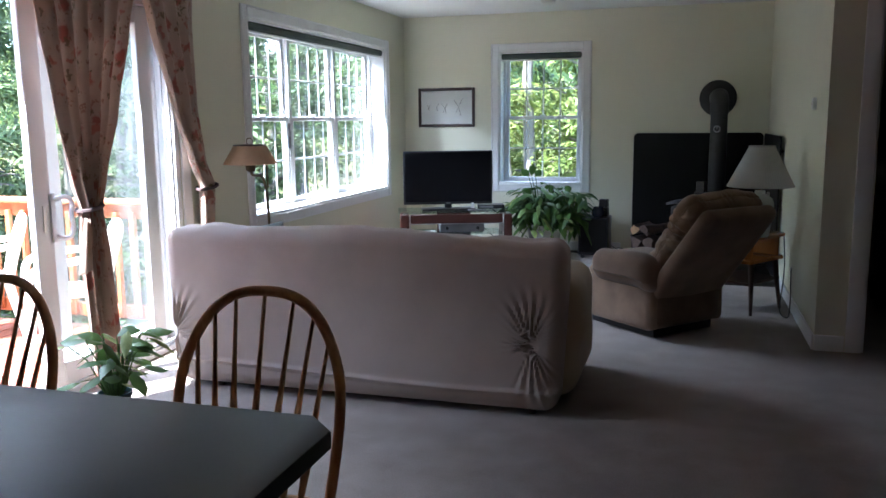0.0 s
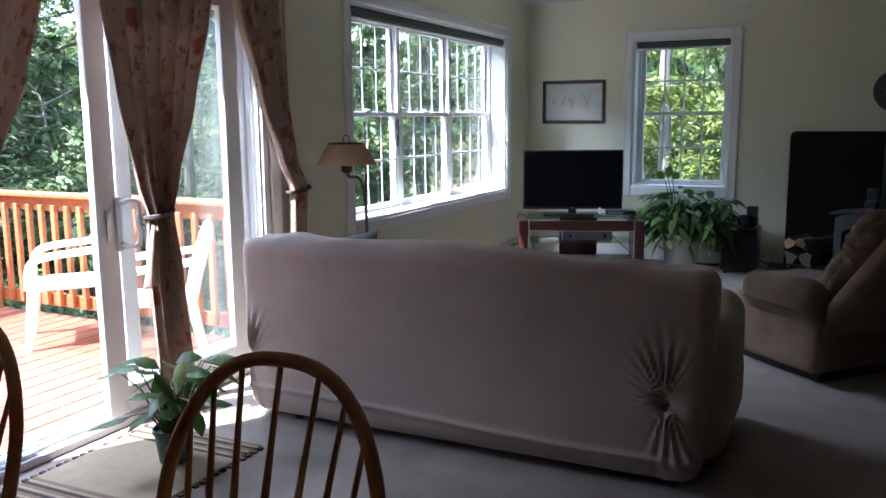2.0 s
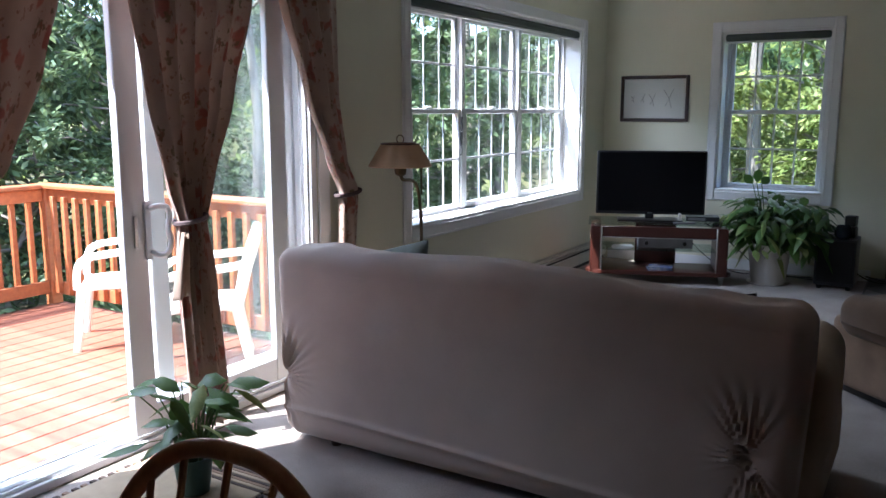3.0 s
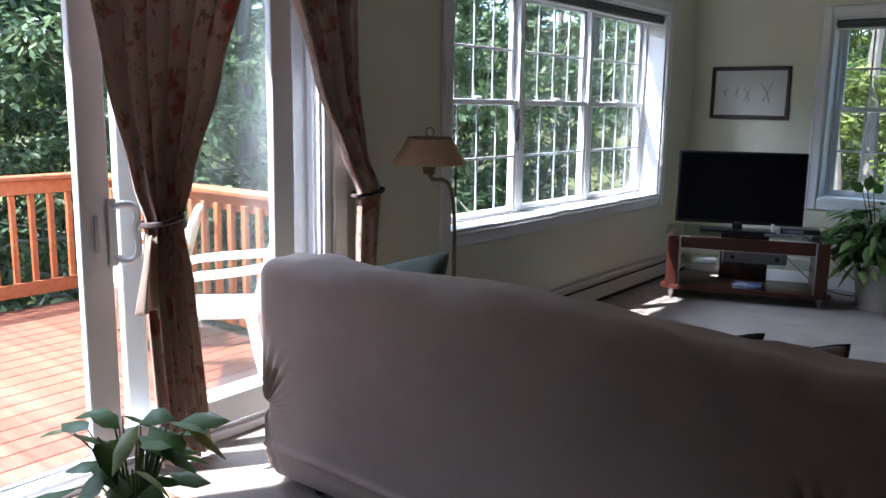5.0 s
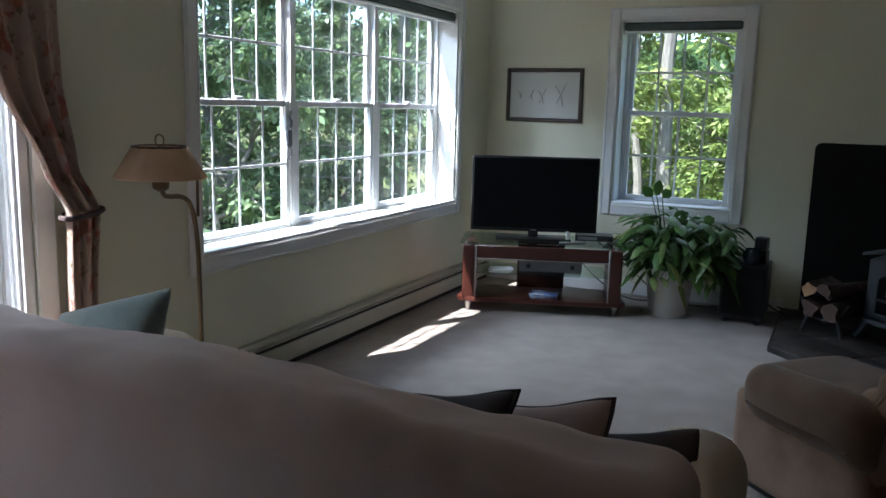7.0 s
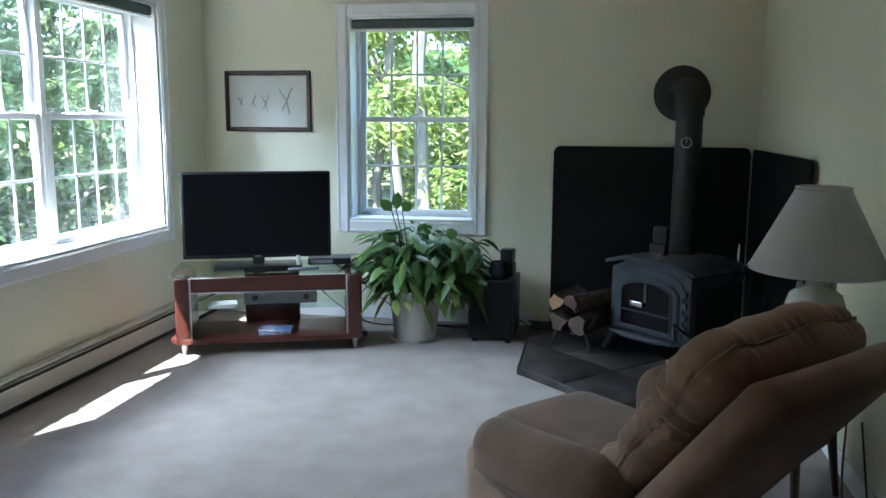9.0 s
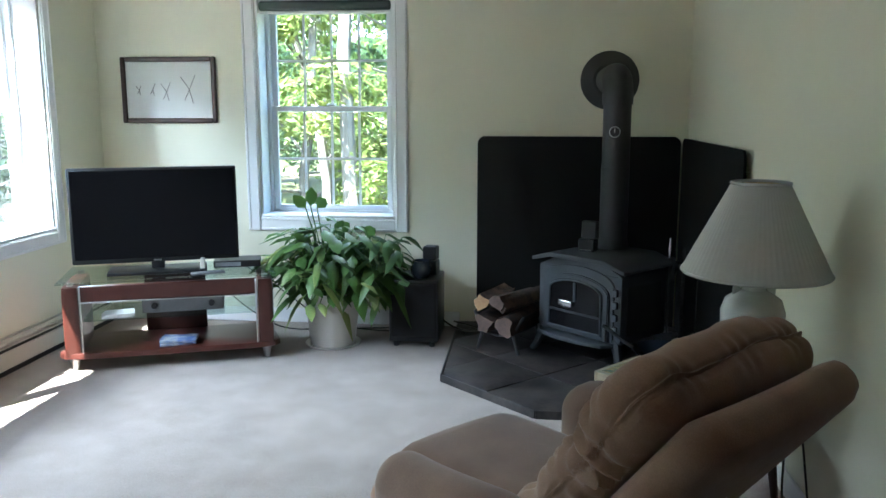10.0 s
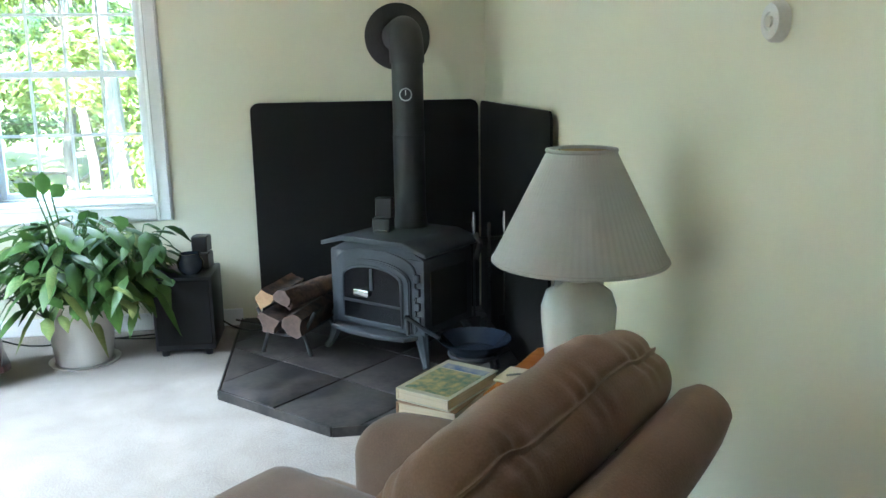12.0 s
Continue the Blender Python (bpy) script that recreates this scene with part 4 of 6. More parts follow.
def stuffed(p):
    u = (p.x - 0.02) / 0.31
    tuck = 0.028 * math.exp(-((p.z - 0.705) / 0.028) ** 2) + 0.02 * math.exp(-((p.z - 0.52) / 0.03) ** 2)
    roll = 0.018 * math.exp(-((p.z - 0.84) / 0.10) ** 2)
    if p.y > 0.03:
        p.y += roll - tuck + 0.02 * (1 - u * u) + 0.006 * math.sin(26 * p.x + 6 * p.z) * math.exp(-((p.z - 0.69) / 0.09) ** 2)
    if abs(p.x - 0.02) > 0.18 and p.y > -0.01:      # gathers at the ends of the head roll
        g = math.exp(-((p.z - 0.74) / 0.10) ** 2) * min(1.0, (abs(p.x - 0.02) - 0.18) / 0.08)
        p.y += 0.010 * g * math.sin(150 * p.z + 40 * abs(p.x))
        p.x += math.copysign(0.008, p.x) * g * math.sin(110 * p.z + 30 * p.y)
    if p.z < 0.70 and p.y > 0.03:            # upright channels below it
        p.y -= 0.009 * math.exp(-((((p.x + 0.33 + 0.012 * math.sin(9 * p.z)) % 0.052) - 0.026) / 0.008) ** 2) * min(1.0, (0.70 - p.z) / 0.05)
    # piped seam over the top and down both ends, with the cloth puckered beside it
    if p.z > 0.80 or abs(p.x - 0.02) > 0.25:
        d = p.y - 0.055
        crease = 0.007 * math.exp(-(d / 0.010) ** 2) - 0.0095 * math.exp(-(d / 0.0032) ** 2)
        crease += 0.0028 * math.exp(-(d / 0.035) ** 2) * math.sin(95 * p.x + 70 * p.z + 3 * math.sin(31 * p.x)) * min(1.0, abs(d) / 0.008)
        ex, ez = max(0.0, abs(p.x - 0.02) - 0.241), max(0.0, p.z - 0.911)
        ln = math.hypot(ex, ez) or 1.0
        p.x -= math.copysign(crease * ex / ln, p.x)
        p.z -= crease * ez / ln
    w = noise.noise(Vector((p.x * 6, p.z * 5, 0.0))) + 0.6 * noise.noise(Vector((p.x * 15 + 3 * p.z, p.z * 9, 2.0)))
    p.y += 0.010 * w * (1 if p.y > 0.05 else 0.4)
    p.z += 0.007 * w
    p.x *= 1 + 0.05 * math.exp(-((p.z - 0.84) / 0.12) ** 2)
    p.z += 0.014 * math.cos(5 * p.x) if p.z > 0.82 else 0
    return lean(p)


bm = bmesh.new()
soft(bm, (-0.285, -0.02, 0.36), (0.318, 0.125, 0.975), 0.064, 96, stuffed)
part("back_cushion", bm, CORD, rec)
bm = bmesh.new()
tube(bm, [(-0.22, 0.0, 0.455), (-0.29, 0.03, 0.531), (-0.355, 0.07, 0.50)], 0.0022, 5, smooth=1)
part("release_cord", bm, CORDBLK, rec, "thin black cord over the arm")


# ---- dining table and bow-back chairs ----
tab = thing("dining_table", pose(-1.22, 0.69, 0), "dining table with a dark green laminate top and oak edge legs", "dining table")
tw, td, cr = 0.80, 0.545, 0.07
bm = bmesh.new()
outline = [(-tw, -td + cr), (-tw + cr, -td), (tw - cr, -td), (tw, -td + cr), (tw, td - cr), (tw - cr, td), (-tw + cr, td), (-tw, td - cr)]
prism(bm, outline, 0.712, 0.75, 0.006)
part("tabletop", bm, LAMINATE, tab)
bm = bmesh.new()
box(bm, (-tw + 0.12, -td + 0.12, 0.62), (tw - 0.12, td - 0.12, 0.711), 0.004, 1)
part("apron", bm, OAK, tab)
for sx in (-1, 1):
    for sy in (-1, 1):
        bm = bmesh.new()
        lathe(bm, [(0.001, 0.0), (0.022, 0.0), (0.026, 0.06), (0.018, 0.12), (0.030, 0.30), (0.036, 0.44), (0.024, 0.52), (0.034, 0.54), (0.034, 0.62)], 16, (sx * (tw - 0.16), sy * (td - 0.16), 0))
        part("leg", bm, OAK, tab)


def windsor(m, label):
    """Bow-back chair: saddle seat, bent hoop, seven swelling spindles, turned legs; it faces -y."""
    c = thing("dining_chair", m, label, "chair", "chairs round the table")
    bm = bmesh.new()
    soft(bm, (-0.215, -0.20, 0.425), (0.215, 0.21, 0.462), 0.016, 12, lambda p: Vector((p.x * (1 - 0.25 * (p.y > 0) * (p.y / 0.21) ** 2), p.y, p.z - 0.012 * (p.z > 0.45) * max(0, 1 - (p.x / 0.17) ** 2) * max(0, 1 - (p.y / 0.17) ** 2))))
    part("seat", bm, OAK, c)

    def hoop(a):
        z = 0.445 + 0.494 * (math.sin(a) ** 0.72 if math.sin(a) > 0 else 0)
        return Vector((0.236 * math.copysign(abs(math.cos(a)) ** 0.8, math.cos(a)) * (0.86 + 0.14 * min(1, (z - 0.44) / 0.3)), 0.185 + 0.27 * (z - 0.445), z))
    bm = bmesh.new()
    tube(bm, [hoop(math.pi * k / 40) for k in range(41)], 0.0135, 10)
    part("hoop", bm, OAK, c)
    for k in range(7):
        x = (k - 3) / 3
        top_a = math.pi / 2 - x * 0.78
        top, low = hoop(top_a), Vector((x * 0.135, 0.175, 0.455))
        bm = bmesh.new()
        tube(bm, [low.lerp(top, u) for u in np.linspace(0, 1, 9)], 0.0105, 8, taper=[0.75, 0.95, 1.15, 1.05, 0.75, 0.62, 0.56, 0.52, 0.5])
        part("spindle", bm, OAK, c)
    for sx in (-1, 1):
        for sy in (-1, 1):
            bm = bmesh.new()
            tube(bm, [Vector((sx * 0.15, sy * 0.14, 0.43)).lerp(Vector((sx * 0.215, sy * 0.215, 0.0)), u) for u in np.linspace(0, 1, 7)], 0.019, 10, taper=[0.75, 1.05, 0.8, 1.15, 1.0, 0.8, 0.6])
            part("leg", bm, OAK, c)
        bm = bmesh.new()
        tube(bm, [(sx * 0.183, -0.177, 0.21), (sx * 0.183, 0, 0.21), (sx * 0.183, 0.177, 0.21)], 0.011, 8, taper=[0.7, 1.2, 0.7])
        part("stretcher", bm, OAK, c)
    bm = bmesh.new()
    tube(bm, [(-0.183, 0, 0.21), (0, 0, 0.21), (0.183, 0, 0.21)], 0.011, 8, taper=[0.7, 1.2, 0.7])
    part("stretcher", bm, OAK, c)
    return c


chair = windsor(pose(-0.745, 1.225, 0, 0, 0, 3), "oak bow-back dining chair drawn up to the table")
copy_thing(chair, pose(-1.58, 1.205, 0, 0, 0, -4))


# ---- television on its stand ----
stand = thing("tv_stand", pose(-1.925, 7.474, 0, 0, 0, 20), "cherry-wood corner television stand with glass shelves", "tv stand")
for lo, hi in (((-0.56, -0.245, 0.478), (0.56, 0.235, 0.488)), ((-0.452, -0.18, 0.262), (0.452, 0.215, 0.270))):
    g = bar(stand, "glass_shelf", lo, hi, SHELFGLASS, 0.003)
    g.visible_shadow = False
for s in (-1, 1):
    bm = bmesh.new()
    soft(bm, (s * 0.500 - 0.045, -0.215, 0.07), (s * 0.500 + 0.045, 0.20, 0.462), 0.02, 6)
    part("side_post", bm, CHERRY, stand)
    for y in (-0.17, 0.16):
        bm = bmesh.new()
        lathe(bm, [(0.001, 0), (0.014, 0), (0.022, 0.045), (0.026, 0.05), (0.026, 0.07), (0.001, 0.07)], 14, (s * 0.500, y, 0))
        part("metal_foot", bm, SILVER, stand, "tapered metal foot")
    for y in (-0.18, 0.17):
        bm = bmesh.new()
        cyl(bm, (s * 0.500, y, 0.462), (s * 0.500, y, 0.478), 0.016, None, 12)
        part("glass_standoff", bm, SILVER, stand)
    bar(stand, "metal_edging", (s * 0.450 - 0.004, -0.220, 0.10), (s * 0.450 + 0.004, -0.212, 0.462), SILVER, 0.001)
bar(stand, "apron", (-0.454, -0.205, 0.375), (0.454, -0.180, 0.462), CHERRY, 0.005)
bar(stand, "apron_edging", (-0.454, -0.209, 0.368), (0.454, -0.180, 0.3745), SILVER, 0.001)
bm = bmesh.new()
prism(bm, [(-0.575, -0.16), (-0.545, -0.205), (-0.44, -0.228), (0.44, -0.228), (0.545, -0.205), (0.575, -0.16), (0.535, 0.215), (-0.535, 0.215)], 0.072, 0.102, 0.006)
part("bottom_shelf", bm, CHERRY, stand)
bar(stand, "back_panel", (-0.17, 0.185, 0.102), (0.17, 0.205, 0.46), CHERRY, 0.004)


def on_stand(x, y, z, turn=0):
    return stand.matrix_world @ pose(x, y, z, 0, 0, turn)


tv = thing("television", pose(-1.990, 7.450, 0.488, 0, 0, 22), "black flat-screen television, switched off, on the stand", "television")
bm = bmesh.new()
box(bm, (-0.438, -0.018, 0.055), (0.438, 0.030, 0.576), 0.008, 2)
part("bezel", bm, BLACK, tv)
bar(tv, "screen", (-0.422, -0.0215, 0.080), (0.422, -0.0185, 0.563), SCREEN, 0.001, "dark glossy screen")
bm = bmesh.new()
box(bm, (-0.035, -0.012, 0.017), (0.035, 0.022, 0.06), 0.006)
part("neck", bm, BLACK, tv)
bm = bmesh.new()
box(bm, (-0.26, -0.11, 0.0), (0.26, 0.11, 0.017), 0.006)
part("foot", bm, BLACK, tv)
bar(tv, "badge", (-0.02, -0.0225, 0.063), (0.02, -0.0195, 0.071), SILVER, 0.0)
cbox = thing("set_top_box", on_stand(0.36, 0.06, 0.488, -3), "black set-top box on the glass shelf", "electronics")
bar(cbox, "case", (-0.13, -0.08, 0.004), (0.13, 0.08, 0.042), BLACK, 0.004)
bar(cbox, "front_strip", (-0.12, -0.083, 0.012), (0.02, -0.0805, 0.034), GREYBOX, 0.0)
wht = thing("remote_control", on_stand(0.20, -0.16, 0.488, 12), "small grey remote control on the glass top", "remote control")
bar(wht, "body", (-0.09, -0.02, 0), (0.09, 0.02, 0.016), GREYBOX, 0.005)
dock = thing("game_controller", on_stand(0.17, -0.05, 0.488, 0), "small upright white box beside the television", "electronics")
bar(dock, "body", (-0.012, -0.03, 0), (0.012, 0.03, 0.07), WHITEPL, 0.004)
rcv = thing("receiver", on_stand(0.06, 0.02, 0.270), "grey stereo receiver on the glass shelf", "electronics")
bar(rcv, "case", (-0.215, -0.14, 0.008), (0.215, 0.15, 0.092), GREYBOX, 0.004)
bar(rcv, "front_panel", (-0.214, -0.146, 0.012), (0.214, -0.1405, 0.088), GREYBOX, 0.001)
for x in (-0.15, 0.15):
    bm = bmesh.new()
    cyl(bm, (x, -0.146, 0.05), (x, -0.162, 0.05), 0.018, 0.016, 14)
    part("knob", bm, BLACK, rcv)
papers = thing("paper_stack", on_stand(-0.29, -0.10, 0.270, 8), "white papers and a booklet on the glass shelf", "papers")
for k in range(4):
    bar(papers, "sheet", (-0.075 + 0.006 * k, -0.06, 0.005 * k), (0.075 + 0.006 * k, 0.06, 0.005 * k + 0.0045), PAPER, 0.0)
for k, (x, t) in enumerate(((0.02, 6), (0.03, -8))):
    b = thing("booklet", on_stand(x, -0.12, 0.102 + 0.016 * k, t), "small blue-covered booklet on the bottom shelf", "book", "booklets on the stand")
    bar(b, "cover", (-0.095, -0.065, 0), (0.095, 0.065, 0.014), BOOKB, 0.002)


def cable(name, pts, r=0.004, label="thin black cable on the carpet", material=None):
    bm = bmesh.new()
    tube(bm, pts, r, 6, smooth=2)
    tagged(part(name, bm, material or CORDBLK, None), label, "cable")


cable("cable", [(-1.62, 7.80, 0.46), (-1.5, 7.86, 0.36), (-1.36, 7.95, 0.22), (-1.2, 8.02, 0.06), (-0.9, 8.06, 0.004), (-0.6, 8.1, 0.004)])
cable("cable", [(-1.75, 7.82, 0.30), (-1.62, 7.90, 0.15), (-1.45, 7.98, 0.02), (-1.2, 8.08, 0.004), (-0.8, 8.15, 0.004)])
cable("cable", [(-0.46, 8.02, 0.10), (-0.38, 7.98, 0.06), (-0.28, 7.96, 0.045), (-0.22, 8.03, 0.044), (-0.30, 8.12, 0.044), (-0.40, 8.14, 0.06)], 0.005, "tangled black cable beside the speaker")
cable("cable", [(0.93, 5.92, 0.52), (0.95, 5.95, 0.30), (0.93, 5.90, 0.10), (0.90, 5.75, 0.006), (0.93, 5.55, 0.006), (0.97, 5.7, 0.006), (0.985, 5.9, 0.30)], 0.004, "thin black lamp cable behind the side table")


# ---- picture ----
pic = thing("framed_picture", pose(-2.228, YB, 1.494), "dark wood framed print of faint branch strokes on white", "picture")
pw, ph = 0.312, 0.206
for lo, hi in (((-pw, -0.022, -ph), (-pw + 0.030, -0.001, ph)), ((pw - 0.030, -0.022, -ph), (pw, -0.001, ph)), ((-pw + 0.030, -0.022, ph - 0.030), (pw - 0.030, -0.001, ph)), ((-pw + 0.030, -0.022, -ph), (pw - 0.030, -0.001, -ph + 0.030))):
    bar(pic, "frame_bar", lo, hi, FRAMEWOOD, 0.006)
bar(pic, "print", (-pw + 0.030, -0.008, -ph + 0.030), (pw - 0.030, -0.002, ph - 0.030), PAPER, 0, "white paper print")
for x, z, s, k in ((-0.20, 0.0, 0.45, 1), (-0.11, 0.005, 0.6, -1), (-0.02, -0.01, 0.9, 1), (0.13, 0.005, 1.35, 1)):
    bm = bmesh.new()
    tube(bm, [(x - 0.035 * s * k, -0.010, z + 0.055 * s), (x + 0.004, -0.010, z), (x + 0.02 * s, -0.010, z - 0.065 * s)], 0.0022, 5)
    tube(bm, [(x + 0.035 * s, -0.010, z + 0.065 * s), (x + 0.006, -0.010, z), (x - 0.02 * s, -0.010, z - 0.05 * s)], 0.0018, 5)
    part("brush_stroke", bm, INK, pic)


# ---- wood stove corner ----
hearth = thing("hearth", pose(0, 0, 0), "low corner hearth of dark slate tiles", "hearth", kind="structure")
HP = [(-0.372, YB - 0.002), (-0.372, 7.165), (0.101, 6.705), (XR - 0.002, 6.705), (XR - 0.002, YB - 0.002)]
bm = bmesh.new()
prism(bm, HP, 0.0, 0.030)
part("bed", bm, GROUT, hearth, smooth=False)


def clip(poly, a, b):
    """Keeps the part of a plan polygon left of the line a-b."""
    out = []
    side = lambda p: (b[0] - a[0]) * (p[1] - a[1]) - (b[1] - a[1]) * (p[0] - a[0])
    for p, q in zip(poly, poly[1:] + poly[:1]):
        sp, sq = side(p), side(q)
        if sp >= 0:
            out.append(p)
        if sp * sq < 0:
            t = sp / (sp - sq)
            out.append((p[0] + t * (q[0] - p[0]), p[1] + t * (q[1] - p[1])))
    return out


INNER = [(-0.367, 8.246), (-0.367, 7.170), (0.104, 6.711), (0.994, 6.711), (0.994, 8.246)]
ts, diag = 0.40, radians(-45.5)
for i in range(-6, 7):
    for j in range(-6, 7):
        cx, cy = i * ts + 0.03, j * ts + 0.02
        sq = [(0.4 + (cx + dx) * math.cos(diag) - (cy + dy) * math.sin(diag), 7.5 + (cx + dx) * math.sin(diag) + (cy + dy) * math.cos(diag)) for dx, dy in ((0.003, 0.003), (ts - 0.003, 0.003), (ts - 0.003, ts - 0.003), (0.003, ts - 0.003))]
        for a, b in zip(INNER, INNER[1:] + INNER[:1]):
            sq = clip(sq, a, b) if len(sq) > 2 else sq
        if len(sq) > 2 and abs(sum(p[0] * q[1] - q[0] * p[1] for p, q in zip(sq, sq[1:] + sq[:1]))) > 0.004:
            bm = bmesh.new()
            prism(bm, sq, 0.0295, 0.036 + 0.001 * ((i * 7 + j * 3) % 3), 0.0015)
            part("slate_tile", bm, SLATE, hearth)
for a, b in ((HP[1], HP[2]), (HP[2], HP[3]), (HP[0], HP[1])):
    d = (Vector(b) - Vector(a)).normalized()
    n = Vector((d.y, -d.x)) * -1
    bm = bmesh.new()
    o = [Vector(a) - n * 0.010, Vector(b) - n * 0.010, Vector(b) - n * 0.0005, Vector(a) - n * 0.0005]
    prism(bm, [tuple(p) for p in o], 0.0, 0.040, 0.004)
    part("edge_trim", bm, SLATE, hearth, "dark slate edge strip")


def heat_board(name, m, width, height):
    """A thin black heat shield with rounded upper corners, on stand-offs; x along it, its face towards -y."""
    t = thing(name, m, "matt black metal heat shield standing against the wall", "heat shield", "heat shields")
    r = 0.045
    pts = [(-width / 2, 0)] + [(-width / 2 + r - r * math.cos(a), height - r + r * math.sin(a)) for a in np.linspace(0, math.pi / 2, 7)]
    pts += [(width / 2 - r + r * math.sin(a), height - r + r * math.cos(a)) for a in np.linspace(0, math.pi / 2, 7)] + [(width / 2, 0)]
    bm = bmesh.new()
    lo = [bm.verts.new((x, -0.012, z)) for x, z in pts]
    f = bm.faces.new(lo)
    g = bmesh.ops.extrude_face_region(bm, geom=[f])
    bmesh.ops.translate(bm, verts=[v for v in g["geom"] if isinstance(v, bmesh.types.BMVert)], vec=(0, 0.012, 0))
    bmesh.ops.recalc_face_normals(bm, faces=bm.faces)
    part("plate", bm, SHIELD, t)
    for x in (-width / 2 + 0.1, width / 2 - 0.1):
        bm = bmesh.new()
        cyl(bm, (x, 0, height - 0.12), (x, 0.026, height - 0.12), 0.012, None, 10)
        part("standoff", bm, SHIELD, t)
    return t


heat_board("heat_shield", pose(0.346, YB - 0.027, 0.042), 1.218, 1.170)
heat_board("heat_shield", pose(XR - 0.027, 7.484, 0.042, 0, 0, -90), 1.415, 1.162)

SA = -43
stove = thing("wood_stove", pose(0.452, 7.615, 0.040, 0, 0, SA) @ Matrix.Diagonal((1.06, 1.0, 1.09, 1)), "grey cast-iron wood stove with a glass door on a slate hearth", "wood stove")
# body: x across the front, front at y -0.19
bm = bmesh.new()
box(bm, (-0.265, -0.185, 0.125), (0.265, 0.215, 0.455), 0.012)
part("body", bm, IRON, stove)
bm = bmesh.new()
for x0, x1, y0, y1, z0, z1 in ((-0.295, 0.295, -0.215, 0.245, 0.470, 0.488),):
    pts = [(x0, z0), (x0, z1), (-0.17, 0.525), (0.17, 0.525), (x1, z1), (x1, z0), (0.17, 0.500), (-0.17, 0.500)]
    lo = [bm.verts.new((x, y0, z)) for x, z in pts]
    f = bm.faces.new(lo)
    g = bmesh.ops.extrude_face_region(bm, geom=[f])
    bmesh.ops.translate(bm, verts=[v for v in g["geom"] if isinstance(v, bmesh.types.BMVert)], vec=(0, y1 - y0, 0))
    bmesh.ops.recalc_face_normals(bm, faces=bm.faces)
bmesh.ops.bevel(bm, geom=list(bm.edges), offset=0.004, segments=1, affect="EDGES")
part("top_plate", bm, IRON, stove)
bm = bmesh.new()
vs = [(-0.262, 0.452), (-0.15, 0.502), (0.15, 0.502), (0.262, 0.452)]
lo = [bm.verts.new((x, -0.18, z)) for x, z in vs]
f = bm.faces.new(lo)
g = bmesh.ops.extrude_face_region(bm, geom=[f])
bmesh.ops.translate(bm, verts=[v for v in g["geom"] if isinstance(v, bmesh.types.BMVert)], vec=(0, 0.38, 0))
bmesh.ops.recalc_face_normals(bm, faces=bm.faces)
part("gable", bm, IRON, stove)


def arch(half, z0, z1, rise, n=12):
    return [(-half, z0), (half, z0)] + [(half * math.cos(a), z1 + rise * math.sin(a)) for a in np.linspace(0, math.pi, n)]


def plate(outline, y0, y1, bevel=0.004):
    bm = bmesh.new()
    f = bm.faces.new([bm.verts.new((x, y0, z)) for x, z in outline])
    g = bmesh.ops.extrude_face_region(bm, geom=[f])
    bmesh.ops.translate(bm, verts=[v for v in g["geom"] if isinstance(v, bmesh.types.BMVert)], vec=(0, y1 - y0, 0))
    bmesh.ops.recalc_face_normals(bm, faces=bm.faces)
    if bevel:
        bmesh.ops.bevel(bm, geom=[e for e in bm.edges if all(abs(v.co.y - y0) < 1e-6 for v in e.verts)], offset=bevel, segments=2, affect="EDGES")
    return bm


part("front_arch", plate(arch(0.225, 0.13, 0.40, 0.075), -0.196, -0.184, 0.003), IRON, stove)
sdoor = part("stove_door", plate(arch(0.205, 0.138, 0.355, 0.078), -0.212, -0.196, 0.006), IRON, stove)
part("door_glass", plate(arch(0.165, 0.160, 0.350, 0.056), -0.2155, -0.2125, 0.001), SCREEN, sdoor, "sooty dark door glass")
bm = bmesh.new()
tube(bm, [(0.165 * math.cos(a), -0.217, 0.350 + 0.056 * math.sin(a)) for a in np.linspace(0, math.pi, 13)] + [(-0.165, -0.217, 0.160), (0.165, -0.217, 0.160), (0.165, -0.217, 0.350)], 0.007, 6)
part("glass_bead", bm, IRON, sdoor)
bar(sdoor, "cross_bar", (-0.160, -0.221, 0.238), (0.160, -0.2156, 0.250), IRONDARK, 0.002)
bar(sdoor, "centre_bar", (-0.008, -0.222, 0.300), (0.008, -0.216, 0.395), IRON, 0.002)
bm = bmesh.new()
soft(bm, (-0.095, -0.235, 0.268), (-0.01, -0.222, 0.300), 0.006, 5)
part("door_scroll", bm, CHROME, sdoor, "bright nickel scroll ornament")
for z in (0.18, 0.24, 0.30, 0.36):
    bar(stove, "hinge_block", (0.222, -0.206, z), (0.250, -0.186, z + 0.035), IRON, 0.004)
bm = bmesh.new()
tube(bm, [(0.20, -0.215, 0.215), (0.215, -0.245, 0.205), (0.235, -0.27, 0.155)], 0.009, 8, smooth=1)
part("door_lever", bm, IRONDARK, stove)
bm = bmesh.new()
prism(bm, [(-0.24, -0.185), (-0.20, -0.255), (-0.08, -0.285), (0.08, -0.285), (0.20, -0.255), (0.24, -0.185)], 0.112, 0.126, 0.004)
part("ash_lip", bm, IRON, stove)
bm = bmesh.new()
tube(bm, [(-0.235, -0.20, 0.126), (-0.20, -0.257, 0.126), (-0.08, -0.287, 0.126), (0.08, -0.287, 0.126), (0.20, -0.257, 0.126), (0.235, -0.20, 0.126)], 0.008, 6)
part("lip_rim", bm, IRON, stove)
